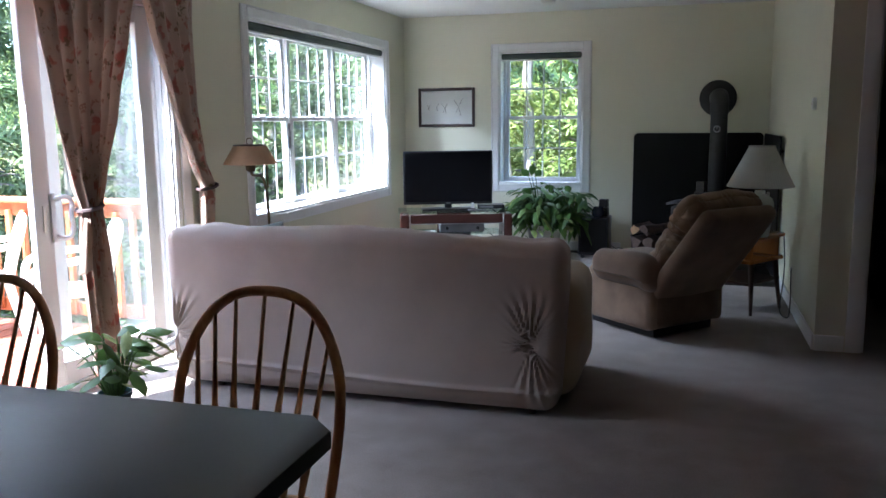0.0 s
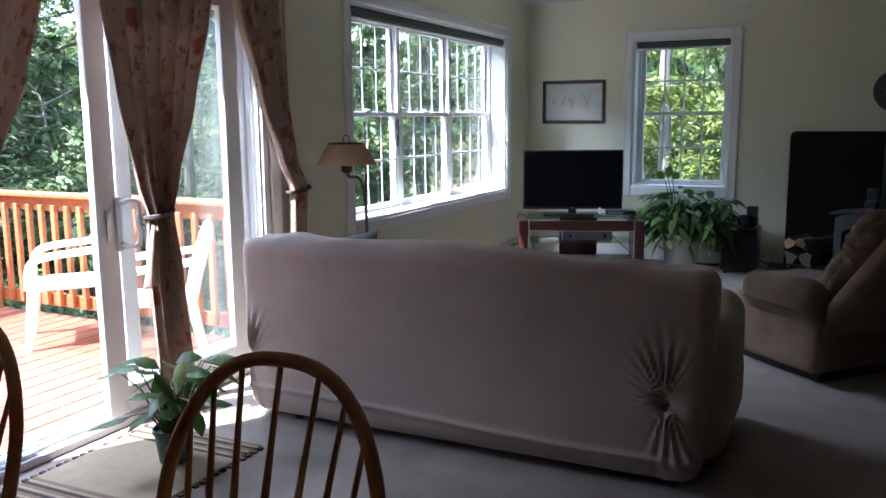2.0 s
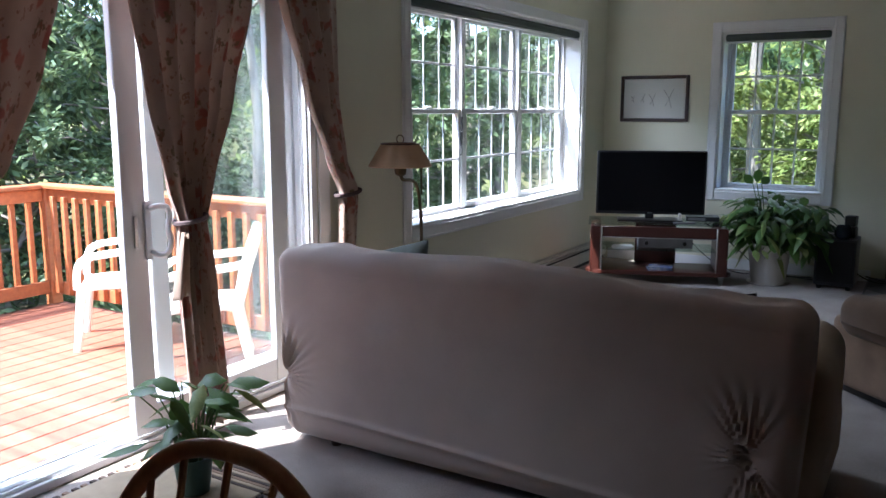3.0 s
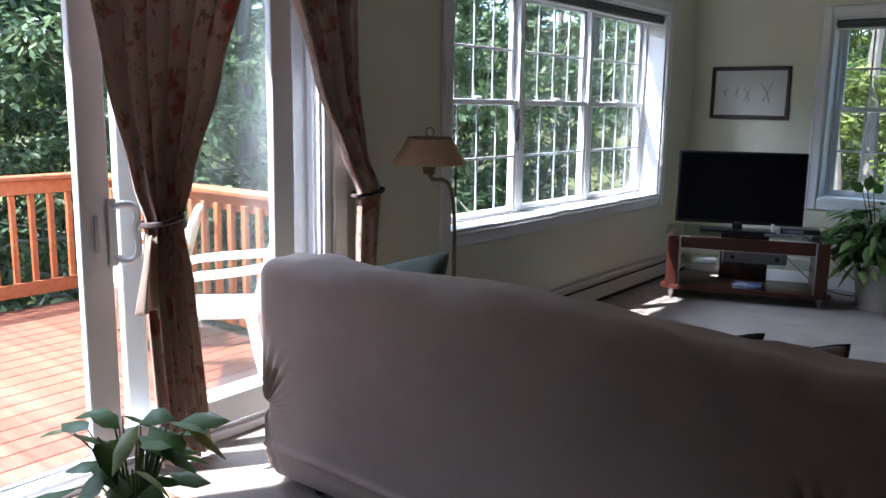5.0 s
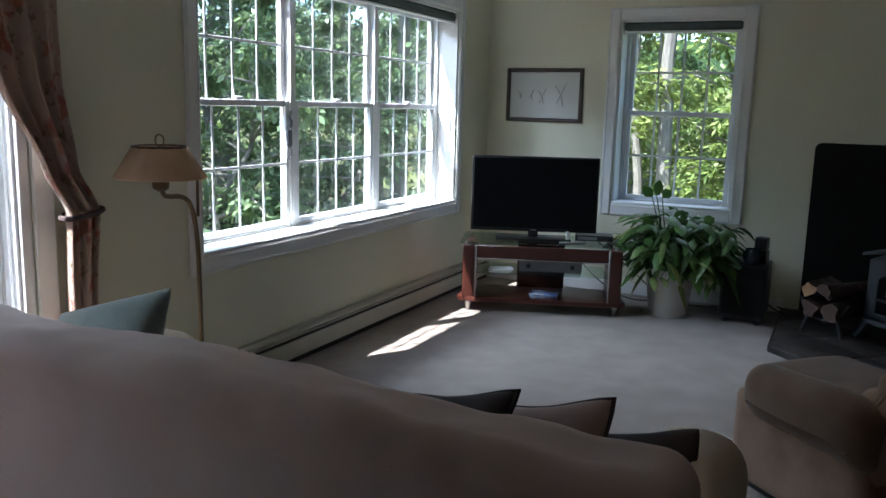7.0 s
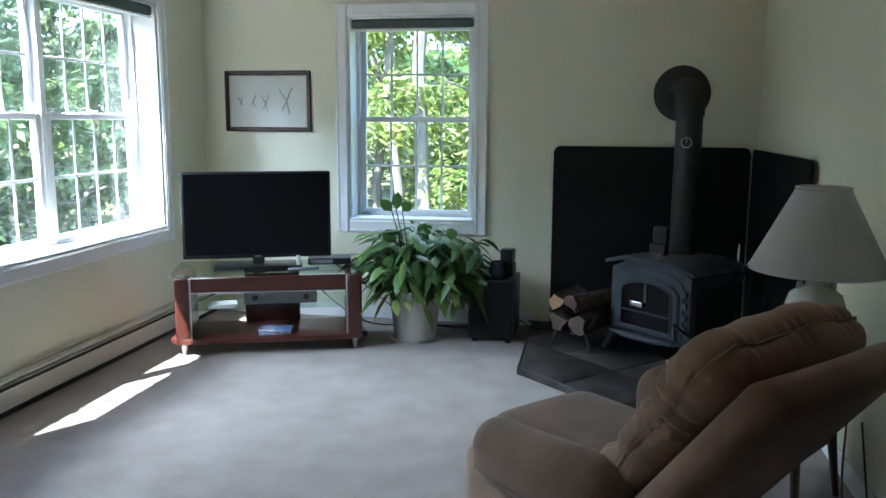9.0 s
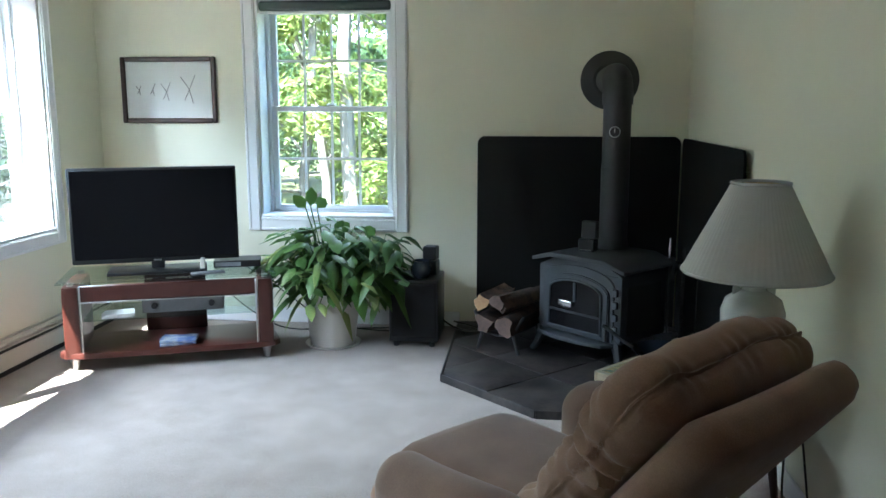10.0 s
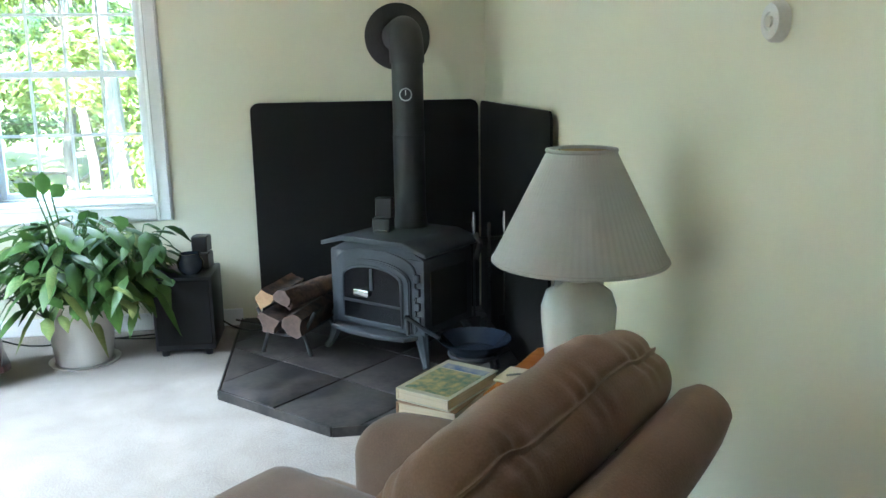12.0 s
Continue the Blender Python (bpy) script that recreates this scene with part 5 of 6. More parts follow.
for sx in (-1, 1):
    for sy, y in ((-1, -0.16), (1, 0.19)):
        bm = bmesh.new()
        tube(bm, [(sx * 0.225, y, 0.135), (sx * 0.250, y + sy * 0.018, 0.085), (sx * 0.268, y + sy * 0.032, 0.03), (sx * 0.288, y + sy * 0.05, 0.0)], 0.028, 8, taper=[1.25, 0.95, 0.65, 0.6], smooth=1)
        part("leg", bm, IRON, stove)
    part("side_panel", plate([(-0.14, 0.16), (0.16, 0.16), (0.16, 0.40), (-0.14, 0.40)], 0, 0.008, 0.003), IRONDARK, stove).matrix_local = pose(sx * 0.268, 0.0, 0, 0, 0, 90) if sx > 0 else pose(sx * 0.268, 0.02, 0, 0, 0, -90)
bm = bmesh.new()
box(bm, (-0.20, 0.222, 0.16), (0.20, 0.262, 0.47), 0.01)
part("rear_shield", bm, IRONDARK, stove)
bm = bmesh.new()
tube(bm, [(0.295, 0.20, 0.40), (0.315, 0.20, 0.47), (0.285, 0.22, 0.505)], 0.014, 8)
part("damper_handle", bm, IRONDARK, stove)

pp = thing("stove_pipe", pose(0.525, 7.75, 0.0), "black steel stove pipe rising and turning into the wall", "stove pipe")
bm = bmesh.new()
lathe(bm, [(0.105, 0.565), (0.105, 0.585), (0.088, 0.600), (0.080, 0.66), (0.078, 0.68)], 28)
part("collar", bm, PIPE, pp)
for z0, z1, r in ((0.64, 1.06, 0.0775), (1.06, 1.43, 0.0755)):
    bm = bmesh.new()
    lathe(bm, [(r, z0), (r + 0.002, z0 + 0.008), (r, z0 + 0.02), (r, z1 - 0.02), (r + 0.002, z1 - 0.01), (r, z1)], 28)
    part("pipe_section", bm, PIPE, pp)
bm = bmesh.new()
R = 0.13
pts = [(0, R - R * math.cos(a), 1.415 + R * math.sin(a)) for a in np.linspace(0, math.pi / 2, 5)]
tube(bm, [(0, 0, 1.40)] + pts + [(0.0, 0.485, 1.415 + R)], 0.083, 24)
part("elbow", bm, PIPE, pp)
bm = bmesh.new()
lathe(bm, [(0.001, 0.0), (0.172, 0.0), (0.174, 0.006), (0.160, 0.013), (0.10, 0.018), (0.088, 0.03)], 40)
bmesh.ops.transform(bm, matrix=pose(0.0, 0.498, 1.545, 90), verts=bm.verts)
part("wall_flange", bm, PIPE, pp, "round black wall flange")
th = thing("pipe_thermometer", pose(0.508, 7.672, 1.255, 90, 0, -12), "small round dial thermometer on the stove pipe", "thermometer")
bm = bmesh.new()
lathe(bm, [(0.001, 0), (0.030, 0), (0.031, 0.006), (0.026, 0.009)], 24)
part("rim", bm, SILVER, th)
bm = bmesh.new()
lathe(bm, [(0.001, 0.0088), (0.025, 0.0085)], 24)
part("dial", bm, IRONDARK, th)
bar(th, "needle", (-0.002, -0.004, 0.0092), (0.002, 0.020, 0.0102), WHITEPL, 0)

fan = thing("stove_fan", pose(0.452, 7.615, 0.040, 0, 0, SA) @ pose(-0.06, -0.04, 0.573, 0, 0, 18), "small black heat-driven fan on the stove top", "stove fan")
bar(fan, "base_block", (-0.045, -0.035, 0.0), (0.045, 0.035, 0.068), BLACK, 0.005)
bar(fan, "fin_block", (-0.032, -0.025, 0.070), (0.052, 0.020, 0.165), BLACK, 0.005)
bar(fan, "base_plate", (-0.03, -0.040, 0.0), (0.03, -0.0355, 0.012), CHROME, 0.001)

# log rack with split wood
rack = thing("log_rack", pose(-0.045, 7.70, 0.040, 0, 0, -27), "iron log rack holding split firewood", "log rack")
for y in (-0.13, 0.15):
    bm = bmesh.new()
    tube(bm, [(-0.13, y, 0.0), (-0.095, y, 0.11), (0.0, y, 0.095), (0.095, y, 0.11), (0.13, y, 0.0)], 0.011, 8)
    tube(bm, [(-0.095, y, 0.11), (-0.15, y, 0.22)], 0.009, 8)
    tube(bm, [(0.095, y, 0.11), (0.16, y, 0.22)], 0.009, 8)
    part("iron_leg", bm, IRONDARK, rack)
for x in (-0.092, 0.092):
    bm = bmesh.new()
    tube(bm, [(x, -0.14, 0.108), (x, 0.16, 0.108)], 0.009, 8)
    part("iron_rail", bm, IRONDARK, rack)


def log(m, r, length, label, end, seed, split=False):
    rnd = random.Random(seed)
    t = thing("firewood_log", m, label, "log", "firewood")
    n = 14
    ang = [2 * math.pi * k / n for k in range(n)]
    prof = [r * (1 + rnd.uniform(-0.27, 0.22)) for _ in range(n)]
    if split:
        prof = [min(p, 0.45 * r / max(0.2, math.sin(a))) if math.sin(a) > 0.1 else p for p, a in zip(prof, ang)]
    bm = bmesh.new()
    rings = []
    for y in np.linspace(-length / 2, length / 2, 6):
        rings.append([bm.verts.new((p * math.cos(a) * rnd.uniform(0.96, 1.04), y, p * math.sin(a) * rnd.uniform(0.96, 1.04))) for p, a in zip(prof, ang)])
    for a, b in zip(rings, rings[1:]):
        for k in range(n):
            bm.faces.new((a[k], a[(k + 1) % n], b[(k + 1) % n], b[k]))
    bmesh.ops.recalc_face_normals(bm, faces=bm.faces)
    part("bark", bm, BARK, t)
    for y in (-length / 2, length / 2):
        bm = bmesh.new()
        bm.faces.new([bm.verts.new((p * math.cos(a), y, p * math.sin(a))) for p, a in zip(prof, ang)])
        part("cut_end", bm, end, t)
    return t


rm = rack.matrix_world
log(rm @ pose(-0.062, 0.0, 0.172, 0, 20, 0), 0.058, 0.36, "split firewood log on the rack", LOGENDGREY, 1, True)
log(rm @ pose(0.070, -0.015, 0.168, 0, 70, 2), 0.054, 0.38, "round firewood log on the rack", LOGENDGREY, 2)
log(rm @ pose(-0.088, -0.01, 0.270, 0, 150, 5), 0.050, 0.34, "pale split firewood log on the rack", LOGEND, 3, True)
log(rm @ pose(0.020, 0.01, 0.278, 3, 200, -5), 0.050, 0.38, "dark split firewood log on the rack", LOGENDGREY, 4, True)
log(rm @ pose(0.092, 0.03, 0.292, 9, 60, -8), 0.042, 0.40, "dark split firewood log on the rack", LOGENDGREY, 7, True)

# fire tools and skillet
tools = thing("fire_tools", pose(0.885, 7.58, 0.040), "black iron fire tools with bright handles on a stand", "fire tools")
bm = bmesh.new()
lathe(bm, [(0.001, 0), (0.09, 0), (0.09, 0.012), (0.03, 0.03), (0.012, 0.035), (0.009, 0.60), (0.001, 0.605)], 20)
part("stand", bm, IRONDARK, tools)
bar(tools, "hook_bar", (-0.09, -0.006, 0.52), (0.09, 0.006, 0.535), IRONDARK, 0.002)
for x in (-0.075, 0.075):
    bm = bmesh.new()
    cyl(bm, (x, -0.012, 0.06), (x, -0.012, 0.56), 0.006, None, 8)
    part("tool_shaft", bm, IRONDARK, tools)
    bm = bmesh.new()
    tube(bm, [(x, -0.012, 0.555), (x, -0.012, 0.60), (x, -0.012, 0.66)], 0.010, 8, taper=[0.7, 1.1, 0.8])
    part("tool_handle", bm, CHROME, tools, "bright twisted metal handle")
    bar(tools, "tool_head", (x - 0.03, -0.018, 0.05), (x + 0.03, -0.008, 0.14), IRONDARK, 0.004)
sk = thing("iron_trivet", pose(0.735, 7.15, 0.040), "low black iron trivet on the hearth", "trivet")
bm = bmesh.new()
for k in range(4):
    a = k * math.pi / 2 + 0.5
    tube(bm, [(0.11 * math.cos(a), 0.11 * math.sin(a), 0.10), (0.14 * math.cos(a), 0.14 * math.sin(a), 0.0)], 0.009, 6)
tube(bm, [(0.112 * math.cos(a), 0.112 * math.sin(a), 0.10) for a in np.linspace(0, 2 * math.pi, 25)], 0.008, 6)
part("ring", bm, IRONDARK, sk)
pan = thing("skillet", pose(0.735, 7.15, 0.149, 0, 0, 165), "blue-black steel skillet resting on a trivet", "pan")
bm = bmesh.new()
lathe(bm, [(0.001, 0.0), (0.10, 0.0), (0.135, 0.035), (0.165, 0.062), (0.161, 0.062), (0.130, 0.037), (0.098, 0.006), (0.001, 0.006)], 36)
part("bowl", bm, JARBLUE, pan)
bm = bmesh.new()
tube(bm, [(0.155, 0, 0.055), (0.21, 0, 0.085), (0.28, 0, 0.135), (0.31, 0, 0.150)], 0.010, 8, smooth=1)
part("handle", bm, IRONDARK, pan)

# ---- subwoofer and what stands on it ----
sub = thing("subwoofer", pose(-0.60, 7.905, 0, 0, 0, -1), "black box subwoofer on short feet by the hearth", "speaker")
bm = bmesh.new()
box(bm, (-0.145, -0.15, 0.03), (0.145, 0.165, 0.400), 0.008)
part("cabinet", bm, BLACK, sub)
bar(sub, "grille", (-0.132, -0.158, 0.06), (0.132, -0.151, 0.385), SHIELD, 0.004, "black cloth grille")
for x in (-0.105, 0.105):
    for y in (-0.12, 0.13):
        bm = bmesh.new()
        cyl(bm, (x, y, 0), (x, y, 0.031), 0.017, 0.022, 10)
        part("foot", bm, BLACK, sub)
sp = thing("small_speaker", pose(-0.525, 7.95, 0.400, 0, 0, -10), "small black satellite speaker on the subwoofer", "speaker")
bar(sp, "cabinet", (-0.045, -0.04, 0), (0.045, 0.05, 0.085), BLACK, 0.006)
bar(sp, "upper_cabinet", (-0.038, -0.035, 0.088), (0.042, 0.045, 0.17), BLACK, 0.006)
jar = thing("ceramic_jar", pose(-0.565, 7.845, 0.400), "dark blue glazed jar on the subwoofer", "jar")
bm = bmesh.new()
lathe(bm, [(0.001, 0), (0.04, 0), (0.062, 0.025), (0.065, 0.06), (0.050, 0.088), (0.052, 0.102), (0.046, 0.102), (0.044, 0.088), (0.001, 0.08)], 28)
part("body", bm, JARBLUE, jar)


# ---- side table, lamp, books ----
st = thing("side_table", pose(0.632, 5.90, 0, 0, 0, -35), "two-tier orange maple step end table on splayed legs", "side table")
bm = bmesh.new()
prism(bm, [(0.02, -0.25), (0.17, -0.25), (0.245, -0.20), (0.25, 0.17), (0.20, 0.22), (0.06, 0.21), (0.0, 0.15), (0.0, -0.235)], 0.528, 0.550, 0.008)
part("upper_tier", bm, MAPLE, st)
bm = bmesh.new()
prism(bm, [(-0.28, -0.25), (0.24, -0.25), (0.25, 0.16), (0.20, 0.22), (-0.27, 0.22), (-0.325, 0.17), (-0.325, -0.20)], 0.368, 0.390, 0.008)
part("lower_tier", bm, MAPLE, st)
for sy in (-0.19, 0.14):
    bar(st, "riser", (0.03, sy - 0.011, 0.390), (0.22, sy + 0.011, 0.528), MAPLE, 0.004)
bar(st, "bottom_shelf", (-0.24, -0.20, 0.205), (0.20, 0.22, 0.223), DARKWOOD, 0.004)
for sx, x in ((-1, -0.24), (1, 0.19)):
    for sy in (-1, 1):
        bm = bmesh.new()
        tube(bm, [(x, sy * 0.155, 0.368), (x + sx * 0.015, sy * 0.165, 0.21), (x + sx * 0.035, sy * 0.190, 0.0)], 0.018, 8, taper=[1.2, 1.0, 0.62])
        part("leg", bm, DARKWOOD, st)
lamp = thing("table_lamp", pose(0.735, 5.675, 0.550), "table lamp with white ceramic urn base and pleated grey shade", "table lamp")
bm = bmesh.new()
lathe(bm, [(0.001, 0.0), (0.066, 0.0), (0.072, 0.012), (0.084, 0.10), (0.093, 0.185), (0.094, 0.225), (0.082, 0.262), (0.050, 0.285), (0.036, 0.292), (0.034, 0.315), (0.001, 0.318)], 40)
part("urn_base", bm, CERAMIC, lamp)
for s in (-1, 1):
    bm = bmesh.new()
    soft(bm, (s * 0.052 - 0.011, -0.010, 0.262), (s * 0.052 + 0.011, 0.010, 0.305), 0.008, 4)
    part("lug", bm, CERAMIC, lamp)
bm = bmesh.new()
cyl(bm, (0, 0, 0.315), (0, 0, 0.40), 0.010, None, 10)
cyl(bm, (0, 0, 0.40), (0, 0, 0.45), 0.018, None, 12)
part("socket", bm, BRASS, lamp)
bm = bmesh.new()
pleat = lambda a, z: 0.004 * math.sin(72 * a)
lathe(bm, [(0.211, 0.344), (0.215, 0.348), (0.083, 0.612), (0.081, 0.616), (0.077, 0.612), (0.206, 0.348), (0.211, 0.344)], 288, wob=pleat)
part("shade", bm, SHADE, lamp, "pleated grey-white fabric shade")
bm = bmesh.new()
lathe(bm, [(0.200, 0.350), (0.0735, 0.611)], 48)
part("shade_lining", bm, SHADEIN, lamp, "yellowed shade lining")
for r, z in ((0.214, 0.346), (0.083, 0.614)):
    bm = bmesh.new()
    tube(bm, [(r * math.cos(a), r * math.sin(a), z) for a in np.linspace(0, 2 * math.pi, 65)], 0.005, 6)
    part("shade_band", bm, SHADE, lamp)
bm = bmesh.new()
for k in range(3):
    a = k * 2.094
    tube(bm, [(0.0, 0, 0.58), (0.076 * math.cos(a), 0.076 * math.sin(a), 0.61)], 0.0025, 5)
part("spider", bm, BRASS, lamp)
co = thing("coaster", pose(0.612, 5.785, 0.550, 0, 0, -38), "square cream coaster with a dark drawing", "coaster")
bar(co, "tile", (-0.055, -0.055, 0), (0.055, 0.055, 0.008), PAGES, 0.003)
bm = bmesh.new()
tube(bm, [(-0.03, -0.02, 0.0085), (0.0, 0.01, 0.0085), (0.03, 0.0, 0.0085), (0.02, 0.03, 0.0085)], 0.004, 5, smooth=1)
part("drawing", bm, INK, co)


def book(m, w, d, h, cover, label):
    b = thing("book", m, label, "book", "books on the side table")
    bar(b, "page_block", (-w / 2 + 0.004, -d / 2 + 0.004, 0.003), (w / 2 - 0.006, d / 2 - 0.004, h - 0.003), PAGES, 0)
    bar(b, "front_cover", (-w / 2, -d / 2, h - 0.0028), (w / 2, d / 2, h), cover, 0.0008)
    bar(b, "back_cover", (-w / 2, -d / 2, 0), (w / 2, d / 2, 0.0028), cover, 0.0008)
    bar(b, "spine", (-w / 2 - 0.003, -d / 2, 0), (-w / 2 + 0.0035, d / 2, h), PAGES if cover is BOOKC else cover, 0.001)
    if cover is BOOKC:
        bar(b, "cover_picture", (-w / 2 + 0.016, -d / 2 + 0.02, h), (w / 2 - 0.014, d / 2 - 0.075, h + 0.0012), PICTURE, 0, "printed picture of greens and ochres")
        bar(b, "title_band", (-w / 2 + 0.016, d / 2 - 0.065, h), (w / 2 - 0.014, d / 2 - 0.030, h + 0.0010), BOOKB, 0, "blue and white title band")
        bar(b, "spine_label", (-w / 2 - 0.0038, -0.05, h * 0.25), (-w / 2 - 0.0031, 0.06, h * 0.75), COVERTAN, 0)
    return b


book(pose(0.455, 6.025, 0.390, 0, 0, -36), 0.19, 0.285, 0.042, COVERTAN, "thick tan book lying on the side table")
book(pose(0.455, 6.025, 0.432, 0, 0, -42), 0.18, 0.275, 0.036, BOOKC, "green picture-covered book on top of the stack")
book(pose(0.50, 5.79, 0.390, 0, 0, -20), 0.15, 0.21, 0.018, BOOKP, "dark purple magazine on the side table")
book(pose(0.51, 5.80, 0.408, 0, 0, -32), 0.14, 0.20, 0.010, BOOKB, "blue and yellow booklet on the side table")
al = thing("alarm_disc", pose(XR - 0.001, 5.285, 1.436, 0, -90, 0), "round white plastic alarm on the wall", "alarm")
bm = bmesh.new()
lathe(bm, [(0.001, 0), (0.039, 0), (0.039, 0.014), (0.033, 0.022), (0.018, 0.024), (0.017, 0.020), (0.001, 0.020)], 36)
part("case", bm, WHITEPL, al)
bm = bmesh.new()
lathe(bm, [(0.001, 0.0205), (0.011, 0.0205), (0.011, 0.025), (0.001, 0.026)], 20)
part("button", bm, POT, al)
# smoke detector dome, gives no light
sd = thing("ceiling_light", pose(-1.01, 7.42, H), "small white domed smoke detector on the ceiling", "ceiling light")
bm = bmesh.new()
lathe(bm, [(0.001, -0.055), (0.04, -0.05), (0.065, -0.03), (0.07, -0.001), (0.001, -0.001)], 32)
part("dome", bm, WHITEPL, sd)


# ---- floor lamp behind the sofa ----
fl = thing("floor_lamp", pose(-2.40, 4.583, 0), "slim brass gooseneck floor lamp with a scalloped tan shade", "floor lamp")
bm = bmesh.new()
lathe(bm, [(0.001, 0), (0.13, 0), (0.13, 0.012), (0.05, 0.03), (0.014, 0.04), (0.012, 0.06)], 28)
part("base", bm, BRASS, fl)
bm = bmesh.new()
tube(bm, [(0, 0, 0.05), (0, 0.0, 0.55), (0, -0.005, 0.85), (-0.005, -0.03, 0.985), (-0.01, -0.08, 1.02), (-0.015, -0.14, 1.02), (-0.02, -0.17, 1.03), (-0.02, -0.175, 1.10)], 0.0095, 8, smooth=2)
part("gooseneck", bm, BRASS, fl)
bm = bmesh.new()
cyl(bm, (0, 0.0, 0.93), (0.0, 0.0, 1.13), 0.006, None, 8)
part("top_rod", bm, BRASS, fl)
bm = bmesh.new()
lathe(bm, [(0.016, 1.045), (0.030, 1.055), (0.034, 1.09), (0.018, 1.12)], 16, (-0.02, -0.175, 0))
part("socket_cup", bm, BRASS, fl)
bm = bmesh.new()
lathe(bm, [(0.166, 1.095), (0.170, 1.099), (0.102, 1.212), (0.098, 1.216), (0.094, 1.212), (0.162, 1.098), (0.166, 1.095)], 96, (-0.02, -0.175, 0), wob=lambda a, z: 0.022 * abs(math.sin(6 * a)) - 0.01)
part("shade", bm, TANSHADE, fl, "scalloped tan fabric shade")
bm = bmesh.new()
tube(bm, [(-0.02 + 0.10 * math.cos(a), -0.175 + 0.10 * math.sin(a), 1.214) for a in np.linspace(0, 2 * math.pi, 33)], 0.005, 6)
part("shade_band", bm, DARKWOOD, fl)
bm = bmesh.new()
tube(bm, [(-0.02 + 0.022 * math.cos(a), -0.175, 1.238 + 0.022 * math.sin(a)) for a in np.linspace(0, 2 * math.pi, 17)], 0.003, 5)
cyl(bm, (-0.02, -0.175, 1.11), (-0.02, -0.175, 1.218), 0.003, None, 6)
for a in (0, 2.09, 4.19):
    tube(bm, [(-0.02, -0.175, 1.208), (-0.02 + 0.10 * math.cos(a), -0.175 + 0.10 * math.sin(a), 1.212)], 0.002, 5)
part("finial_ring", bm, BRASS, fl)

orn = thing("window_ornament", pose(XL - 0.143, 5.79, 1.25), "small dark glass ornament hung on the window", "ornament")
bm = bmesh.new()
soft(bm, (-0.008, -0.022, -0.10), (0.008, 0.022, -0.01), 0.007, 6)
tube(bm, [(0, 0.0, -0.01), (0, 0.02, 0.03), (0, -0.005, 0.06), (0, 0.01, 0.095)], 0.010, 6, smooth=1)
tube(bm, [(0, 0.018 * math.cos(a), -0.135 + 0.035 * math.sin(a)) for a in np.linspace(0, 2 * math.pi, 17)], 0.004, 5)
part("figure", bm, GREYBOX, orn)


# ---- curtains ----
def curtain(name, label, edge_l, edge_r, folds, seed, x=XL + 0.09, tie=None):
    """Hanging cloth between two edges given as rows of (height, y); gathered where the rows narrow."""
    rnd = random.Random(seed)
    t = thing(name, pose(0, 0, 0), label, "curtain", "curtains at the patio door")
    bm = bmesh.new()
    uvl = bm.loops.layers.uv.new("cloth")
    zs = np.linspace(edge_l[0][0], edge_l[-1][0], 90)
    nu = folds * 10
    ph = [rnd.uniform(0, 6.28) for _ in range(4)]
    full = abs(edge_r[0][1] - edge_l[0][1]) * 1.35
    rows = []
    for z in zs:
        l = np.interp(-z, [-a for a, _ in edge_l], [b for _, b in edge_l])
        r = np.interp(-z, [-a for a, _ in edge_r], [b for _, b in edge_r])
        w = r - l
        amp = min(0.036, 0.018 + 0.020 * (1 - w / 0.6))
        row = []
        for k in range(nu + 1):
            u = k / nu
            wave = math.sin(2 * math.pi * folds * u + ph[0] + 0.7 * math.sin(2.2 * z + ph[1])) + 0.35 * math.sin(2 * math.pi * folds * 0.57 * u + ph[2])
            row.append(bm.verts.new((x + amp * wave * (0.35 + 0.65 * math.sin(math.pi * min(1, max(0, 0.03 + 0.94 * u))) ** 0.5), l + w * (u + 0.018 * math.cos(2 * math.pi * folds * u + ph[3])), z)))
        rows.append(row)
    for i, (a, b) in enumerate(zip(rows, rows[1:])):
        for k in range(nu):
            f = bm.faces.new((a[k], b[k], b[k + 1], a[k + 1]))
            for lp, (kk, ii) in zip(f.loops, ((k, i), (k, i + 1), (k + 1, i + 1), (k + 1, i))):
                lp[uvl].uv = (full * kk / nu, zs[ii])
    cl = part("cloth", bm, CURTAIN, t)
    so = cl.modifiers.new("thickness", "SOLIDIFY")
    so.thickness = 0.003
    if tie:
        y0, y1, z = tie
        bm = bmesh.new()
        tube(bm, [((x + 0.052 * math.sin(a)), (y0 + y1) / 2 + (y1 - y0) / 2 * math.cos(a) * 1.12, z + 0.012 * math.cos(a)) for a in np.linspace(0, 2 * math.pi, 25)], 0.011, 6)
        part("tie_band", bm, TIECLOTH, t, "dark braided tie-back")
    return t


def smooth_edge(rows):
    """Eases a row of (height, y) with a cosine between its points."""
    out = []
    for (z0, y0), (z1, y1) in zip(rows, rows[1:]):
        for k in range(8):
            u = k / 8
            out.append((z0 + (z1 - z0) * u, y0 + (y1 - y0) * (0.55 * u + 0.45 * (0.5 - 0.5 * math.cos(math.pi * u)))))
    return out + [rows[-1]]


